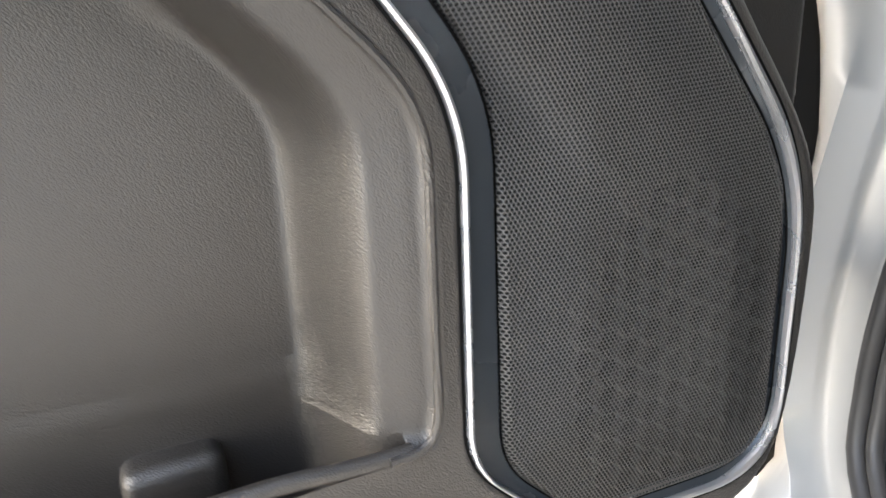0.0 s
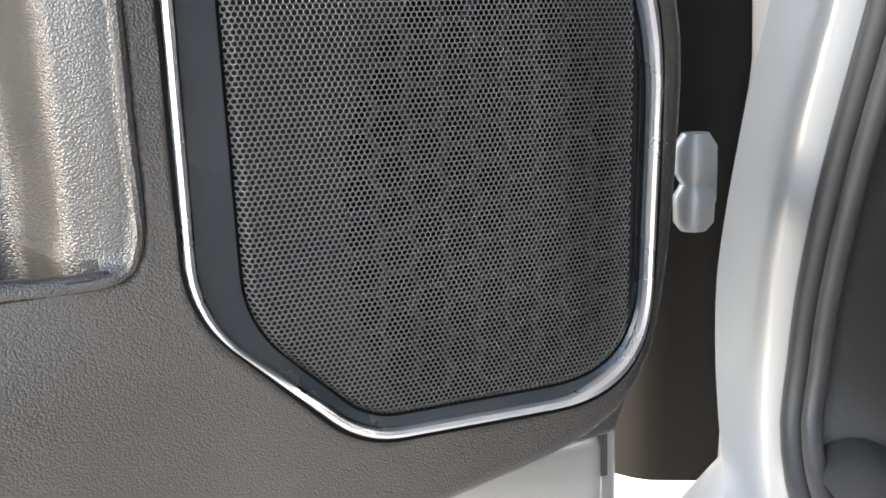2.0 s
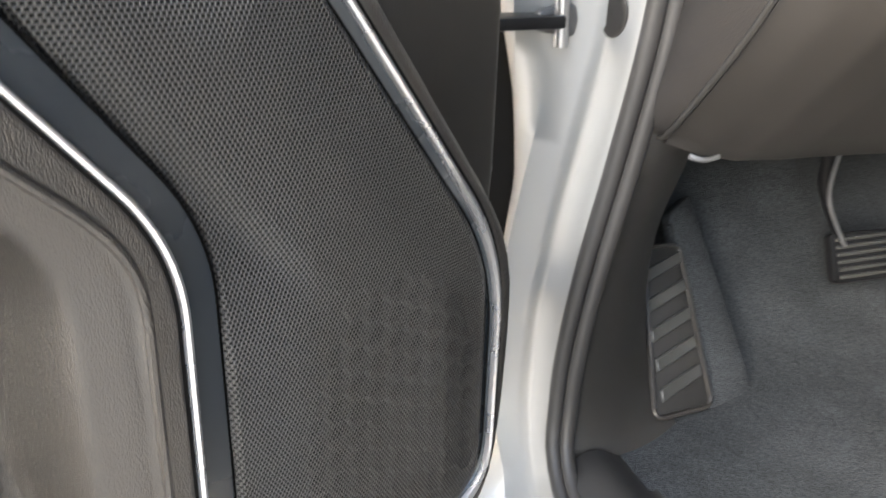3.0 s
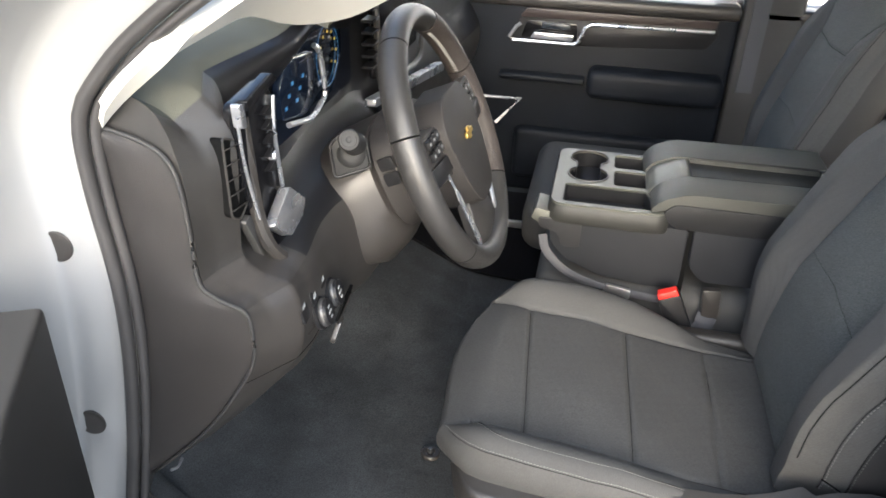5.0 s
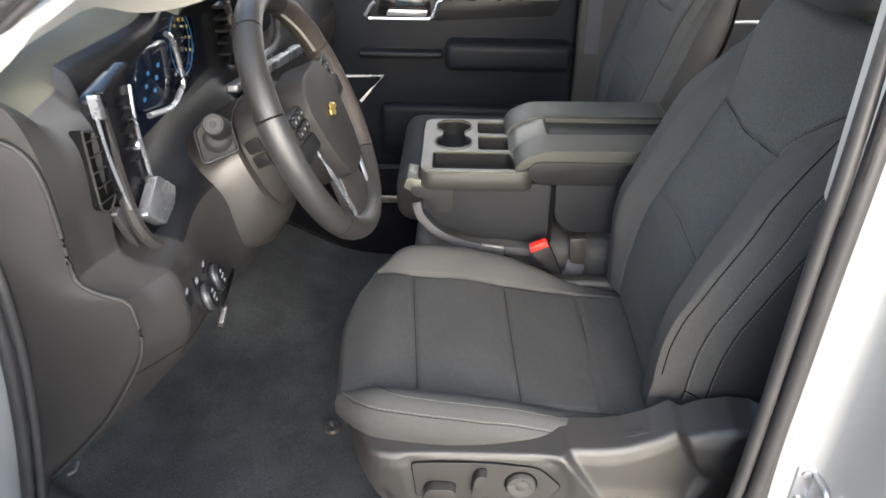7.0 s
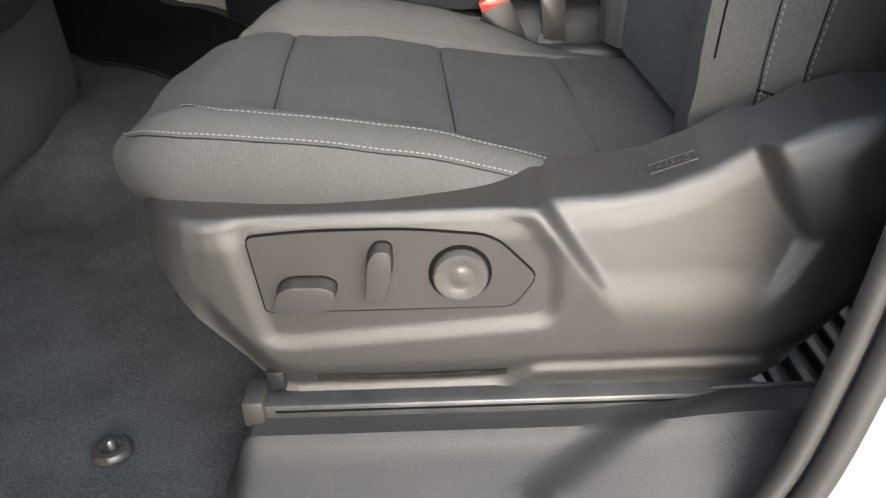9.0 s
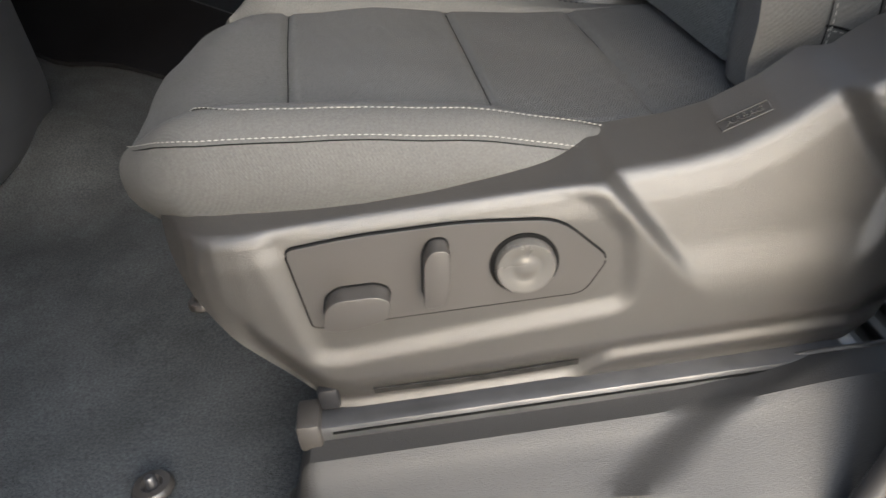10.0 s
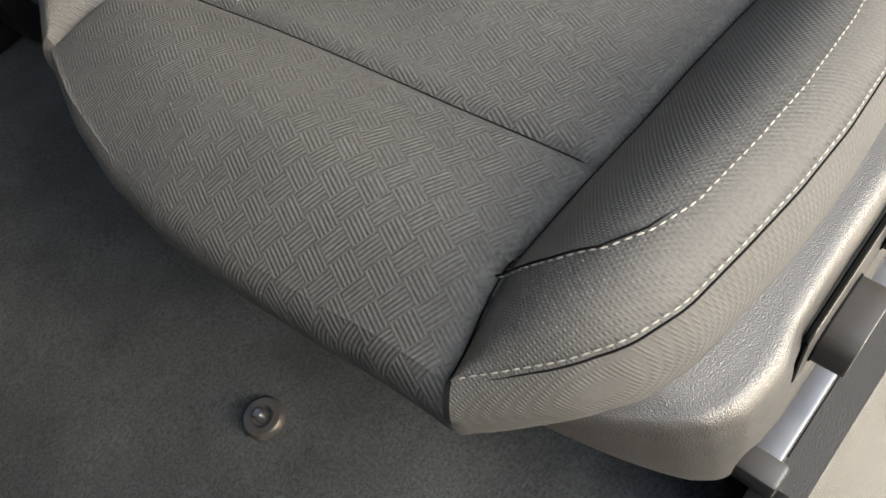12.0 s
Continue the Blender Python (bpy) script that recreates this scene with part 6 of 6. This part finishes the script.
    for name, row, r in (("chevron_seam", chevron, 0.0008), ("lower_seam", lambda e: 1.10 - 0.02 * abs(e), 0.0003)):
        part(name, tube([on_back(yc, k * seam_b(row(1)), row(k * seam_b(row(1)))) for k in steps(-0.99, 0.99, 40)], r, 5), SEAM_AND_SHADE, owner)
    # head restraint, leaning forward over the backrest
    c = Vector((1.190, yc, 1.552))
    rings = []
    for i in range(17):
        v = -1 + i / 8
        s = max((1 - abs(v) ** 5) ** (1 / 5) if abs(v) < 1 else 0.0, 0.72)
        rings.append([c + Vector((0.055 * s ** 0.6 * math.copysign(abs(math.cos(q)) ** 0.6, math.cos(q)) + 0.012 * v, 0.152 * s * math.copysign(abs(math.sin(q)) ** 0.6, math.sin(q)), 0.105 * v)) for q in [2 * math.pi * k / 40 for k in range(40)]])
    part("head_restraint", loft(rings), FABRIC, owner, "grey cloth head restraint")
    for sy in (-0.055, 0.055):
        part("head_post", tube([(1.225, yc + sy, 1.40), (1.215, yc + sy, 1.50)], 0.006, 10), STEEL, owner)


backrest(seat, 0.520, -1)

# ---------------------------------------------------------------- passenger seat
pseat = thing("passenger_seat", "dark grey cloth passenger seat beside the console", "car seat", (0.8, 1.36, 0.6))
backrest(pseat, 1.355, 0)
for piece in pseat.children:  # a slimmer, more upright back
    if not piece.name.startswith("head"):
        piece.data.transform(Matrix(((0.6, 0, 0.066, 0.140), (0, 1, 0, 0), (0, 0, 1, 0), (0, 0, 0, 1))))
part("cushion", box((0.52, 1.125, 0.74), (1.02, 1.585, 0.885), 0.05, 5), FABRIC, pseat, "grey cloth cushion")
part("base", box((0.58, 1.16, 0.61), (1.02, 1.55, 0.745), 0.01), BLACK, pseat)

# ---------------------------------------------------------------- folding middle seat and console
mid = thing("middle_seat", "narrow dark cloth middle seat under the console", "car seat", (0.8, 0.93, 0.6))
part("cushion", box((0.585, 0.812, 0.72), (1.02, 1.075, 0.880), 0.035, 4), FABRIC, mid)
part("base", box((0.62, 0.82, 0.60), (1.02, 1.05, 0.73), 0.01), BLACK, mid)
con = thing("center_console", "folded dark console with cup holders and a padded armrest", "console", (0.85, 0.93, 0.9))
side_poly = round_poly([(.600, 1.015), (.606, .962), (.640, .925), (.705, .898), (.80, .888), (.862, .892), (.862, 1.02)], .012)
part("body", prism(side_poly, (0, 0.806, 0), (1, 0, 0), (0, 0, 1), (0, 0.262, 0), 0.006), CONSOLE_SIDE, con, "dark plastic console body")
part("rear_body", prism(round_poly([(.868, 1.03), (.872, .945), (.900, .915), (1.06, .915), (1.06, 1.03)], .014), (0, 0.801, 0), (1, 0, 0), (0, 0, 1), (0, 0.262, 0), 0.008, 3), CONSOLE_SIDE, con, "dark recessed rear part of the body")
# top tray with openings: strips round them, so that the holes are real
T0, T1 = 1.022, 1.050
tray_outer = [(p.x, p.y) for p in round_poly([(.600, .794), (.822, .794), (.822, 1.080), (.600, 1.080)], .03, 6)]
bins = [[(p.x, p.y) for p in round_poly(q, .010, 4)] for q in ([(.622, .808), (.796, .808), (.780, .892), (.622, .892)], [(.716, .904), (.792, .904), (.792, .980), (.716, .980)], [(.716, .994), (.792, .994), (.792, 1.066), (.716, 1.066)])]
CUPS = (0.946, 1.034)
neck = [(p.x, p.y) for p in resample(curve([(0.664 + 0.040 * math.cos(radians(a)), CUPS[0] + 0.040 * math.sin(radians(a)), 0) for a in range(130, 411, 20)]
                                            + [(0.664 + 0.040 * math.cos(radians(a)), CUPS[1] + 0.040 * math.sin(radians(a)), 0) for a in range(-50, 231, 20)], 3, True), 80)]
part("tray_top", holed(tray_outer, bins + [neck], T1 - 0.006, T1), CONSOLE_TOP, con, "olive grey console top with openings")
for q in bins + [neck]:
    part("bin_wall", loop_loft([[Vector((x, y, T1 - 0.004)), Vector((x, y, 0.994)), Vector((x + (0.7 - x) * 0.02, y + (0.93 - y) * 0.02, 0.994)), Vector((x + (0.7 - x) * 0.012, y + (0.93 - y) * 0.012, T1 - 0.004))] for x, y in q]), BLACK, con)
skirt = [[(p.x, p.y) for p in round_poly([(.600 - o, .794 - o), (.824, .794 - o), (.824, 1.080 + o), (.600 - o, 1.080 + o)], .03 + o, 6)] for o in (-0.001, 0.004, 0.006, 0.002)]
part("tray_skirt", loft([[Vector((x, y, z)) for x, y in ring] for ring, z in zip(skirt, (T1 - 0.003, T1 - 0.012, 1.018, 1.010))], True, False), CONSOLE_RIM, con, "dark olive rim under the tray")
part("tray_floor", box((0.615, 0.812, 0.985), (0.812, 1.062, 0.993)), BLACK, con)
part("coin_insert", box((0.735, 0.825, 0.990), (0.782, 0.875, 1.018), 0.004), BLACK, con)
part("neck_ring", tube([Vector((x, y, T1 + 0.0004)) for x, y in neck], 0.0022, 6, True), SMOOTH, con, "raised rim of the cup holders")
part("front_tab", prism(round_poly([(.566, 1.010), (.574, 1.032), (.604, 1.026), (.606, 1.004), (.588, .998)], .004), (0, 0.80, 0), (1, 0, 0), (0, 0, 1), (0, 0.070, 0), 0.003), CONSOLE_TOP, con, "pale release tab")
# armrest: a padded lid with a sunk tray between two pads
part("armrest_side", prism(round_poly([(.806, 1.050), (.830, 1.022), (1.132, 1.022), (1.132, 1.070), (.826, 1.070)], .018, 6), (0, 0.799, 0), (1, 0, 0), (0, 0, 1), (0, 0.290, 0), 0.015, 4), ARM_LEATHER, con, "black padded armrest side")
near_pad = round_poly([(.780, 1.046), (.800, 1.074), (.846, 1.092), (1.130, 1.096), (1.130, 1.058), (.820, 1.058)], .016, 6)
part("armrest_pad", prism(near_pad, (0, 0.803, 0), (1, 0, 0), (0, 0, 1), (0, 0.089, 0), 0.013, 4), CONSOLE_SKIRT, con, "padded olive grey half of the lid")
far_pad = round_poly([(.770, 1.040), (.788, 1.072), (.832, 1.092), (1.130, 1.096), (1.130, 1.056)], .016, 6)
part("armrest_pad", prism(far_pad, (0, 0.990, 0), (1, 0, 0), (0, 0, 1), (0, 0.098, 0), 0.012, 4), CONSOLE_SKIRT, con, "padded olive grey half of the lid")
part("lid_front", prism(round_poly([(.776, 1.044), (.796, 1.070), (.836, 1.088), (.858, 1.090), (.858, 1.044)], .008), (0, 0.889, 0), (1, 0, 0), (0, 0, 1), (0, 0.104, 0), 0.003), CONSOLE_TOP, con, "smooth olive front of the lid")
part("lid_tray", box((0.856, 0.890, 1.050), (1.118, 0.992, 1.080), 0.002), CONSOLE_RIM, con, "dark sunk tray in the lid")
part("lid_rim", tube([(.8585, .894, 1.0905), (1.105, .894, 1.0935), (1.118, .905, 1.0935), (1.118, .975, 1.0935), (1.105, .988, 1.0935), (.8585, .988, 1.0905)], 0.0022, 8, True), BLACK, con)
part("lid_end", prism(round_poly([(1.098, .890), (1.130, .890), (1.130, .992), (1.112, .992)], .006), (0, 0, 1.054), (1, 0, 0), (0, 1, 0), (0, 0, 0.038), 0.004), CONSOLE_TOP, con)
part("armrest_seam", tube([(.826, .8025, 1.0665), (.90, .8015, 1.0685), (1.13, .8015, 1.0685)], 0.0012, 6), SEAM_AND_SHADE, con)
# hinge bracket at the front corner, and the deep line round the rear part
part("front_bracket", prism(round_poly([(.580, 1.014), (.664, 1.014), (.664, .958), (.632, .956), (.618, .985), (.584, .994)], .006), (0, 0.797, 0), (1, 0, 0), (0, 0, 1), (0, 0.012, 0), 0.003), CONSOLE_BRACKET, con, "grey plastic hinge bracket")
part("rear_gap", box((0.861, 0.8035, 0.880), (0.869, 0.83, 1.024)), SEAM_AND_SHADE, con)
part("strap", tube(curve([(.592, .803, .975), (.602, .796, .945), (.640, .790, .910), (.70, .786, .888), (.76, .785, .880), (.83, .785, .874)], 6), 0.0085, 8, False, 0.18, (0, 1, 0)), BELT, con, "grey webbing strap")

# belt buckles
bk = thing("belt_buckle", "black seat belt buckle with a red release button", "buckle", (0.85, 0.755, 0.86))
BD = Vector((-0.42, 0.02, 0.9)).normalized()
BS = Vector((0.9, 0.0, 0.42)).normalized()
part("body", prism(round_poly([(-.020, -.075), (.020, -.075), (.021, .012), (-.021, .012)], .005), (0.846, 0.742, 0.895), BS, BD, (0, 0.022, 0), 0.004), BLACK, bk)
part("button", prism(round_poly([(-.019, .0), (.019, .0), (.018, .018), (-.018, .018)], .003), (0.8435, 0.744, 0.900), BS, BD, (0, 0.018, 0), 0.003), RED, bk, "red release button")
b2 = thing("belt_tongue", "grey seat belt end beside the console", "buckle", (0.93, 0.79, 0.87))
part("cover", prism(round_poly([(-.016, -.03), (.016, -.03), (.017, .03), (-.017, .03)], .006), (0.925, 0.785, 0.878), (1, 0, 0.1), (-0.1, 0, 1), (0, 0.016, 0), 0.004), SMOOTH, b2)
part("webbing", tube(curve([(.925, .79, .85), (.915, .775, .83), (.89, .76, .82), (.86, .75, .815)], 5), 0.02, 8, False, 0.15, (0, 1, 0)), BELT, b2)
b3 = thing("belt_latch", "grey metal seat belt latch on the middle seat", "buckle", (0.75, 0.785, 0.87))
part("plate", prism(round_poly([(-.026, -.010), (.026, -.010), (.024, .011), (-.024, .011)], .004), (0.748, 0.780, 0.880), (1, 0, -0.15), (0.15, 0, 1), (0, 0.008, 0), 0.003), STEEL, b3)

# ---------------------------------------------------------------- passenger door
pd = thing("passenger_door", "closed passenger door with dark panel, chrome handle and padded armrest", "car door", (0.6, 1.84, 0.6))
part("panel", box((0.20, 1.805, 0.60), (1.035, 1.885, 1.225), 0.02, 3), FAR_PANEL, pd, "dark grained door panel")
part("top_ledge", box((0.20, 1.79, 1.198), (1.035, 1.89, 1.240), 0.016, 3), SMOOTH, pd, "dark grey upper ledge")
up_poly = round_poly([(.375, 1.098), (.415, 1.172), (.97, 1.180), (.985, 1.160), (.955, 1.115), (.60, 1.095)], .012)
part("trim_recess", prism(up_poly, (0, 1.800, 0), (1, 0, 0), (0, 0, 1), (0, 0.012, 0), 0.003), BLACK, pd)
part("brown_insert", prism(round_poly([(.41, 1.172), (.97, 1.178), (.975, 1.198), (.43, 1.198)], .004), (0, 1.786, 0), (1, 0, 0), (0, 0, 1), (0, 0.012, 0), 0.002), BROWN_TRIM, pd)
part("chrome_line", tube([(.970, 1.795, 1.166), (.80, 1.794, 1.164), (.622, 1.794, 1.162), (.604, 1.794, 1.150), (.588, 1.794, 1.108), (.575, 1.794, 1.100), (.392, 1.794, 1.100), (.380, 1.794, 1.108), (.400, 1.794, 1.140), (.412, 1.794, 1.150)], 0.0055, 8), CHROME, pd, "satin chrome trim line")
part("door_pull", prism(round_poly([(.445, 1.112), (.568, 1.110), (.575, 1.128), (.455, 1.130)], .006), (0, 1.780, 0), (1, 0, 0), (0, 0, 1), (0, 0.012, 0), 0.004), CHROME, pd, "chrome inner door handle")
part("handle_cup", prism(round_poly([(.415, 1.108), (.585, 1.106), (.580, 1.160), (.430, 1.160)], .01), (0, 1.798, 0), (1, 0, 0), (0, 0, 1), (0, 0.006, 0), 0.002), GLOSS, pd)
part("lock_key", box((0.475, 1.790, 1.140), (0.560, 1.80, 1.158), 0.003), INSERT, pd)
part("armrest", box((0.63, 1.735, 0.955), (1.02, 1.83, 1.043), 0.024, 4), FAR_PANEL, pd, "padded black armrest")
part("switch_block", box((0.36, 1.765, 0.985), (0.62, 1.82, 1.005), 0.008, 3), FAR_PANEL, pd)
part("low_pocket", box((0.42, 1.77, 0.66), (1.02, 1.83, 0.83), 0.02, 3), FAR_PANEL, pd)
pg = part("window_pane", box((0.22, 1.868, 1.235), (1.03, 1.872, 1.78)), GLASS, pd, "clear window glass")
pg.visible_shadow = False
rd = thing("rear_door", "closed rear passenger door with dark panel and chrome line", "car door", (1.5, 1.84, 0.6))
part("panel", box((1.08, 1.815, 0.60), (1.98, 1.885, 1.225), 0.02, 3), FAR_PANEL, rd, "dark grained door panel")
part("top_ledge", box((1.08, 1.80, 1.200), (1.98, 1.89, 1.240), 0.014, 3), SMOOTH, rd)
part("chrome_line", tube([(1.25, 1.808, 1.10), (1.60, 1.808, 1.105), (1.70, 1.808, 1.12)], 0.006, 8), CHROME, rd, "satin chrome trim line")
part("pull", box((1.30, 1.795, 1.12), (1.45, 1.815, 1.15), 0.006), BLACK, rd)
rp = part("window_pane", box((1.10, 1.868, 1.235), (1.95, 1.872, 1.78)), GLASS, rd, "clear window glass")
rp.visible_shadow = False
# belt hanging on the far middle pillar
fb = thing("seat_belt", "dark grey seat belt beside the passenger seat", "seat belt", (1.05, 1.80, 0.9))
part("webbing", box((1.060, 1.795, 1.00), (1.105, 1.80, 1.60)), BELT, fb)
part("pillar_cover", box((1.036, 1.80, 0.62), (1.20, 1.86, 1.60), 0.012, 3), PLASTIC_LOW, fb)
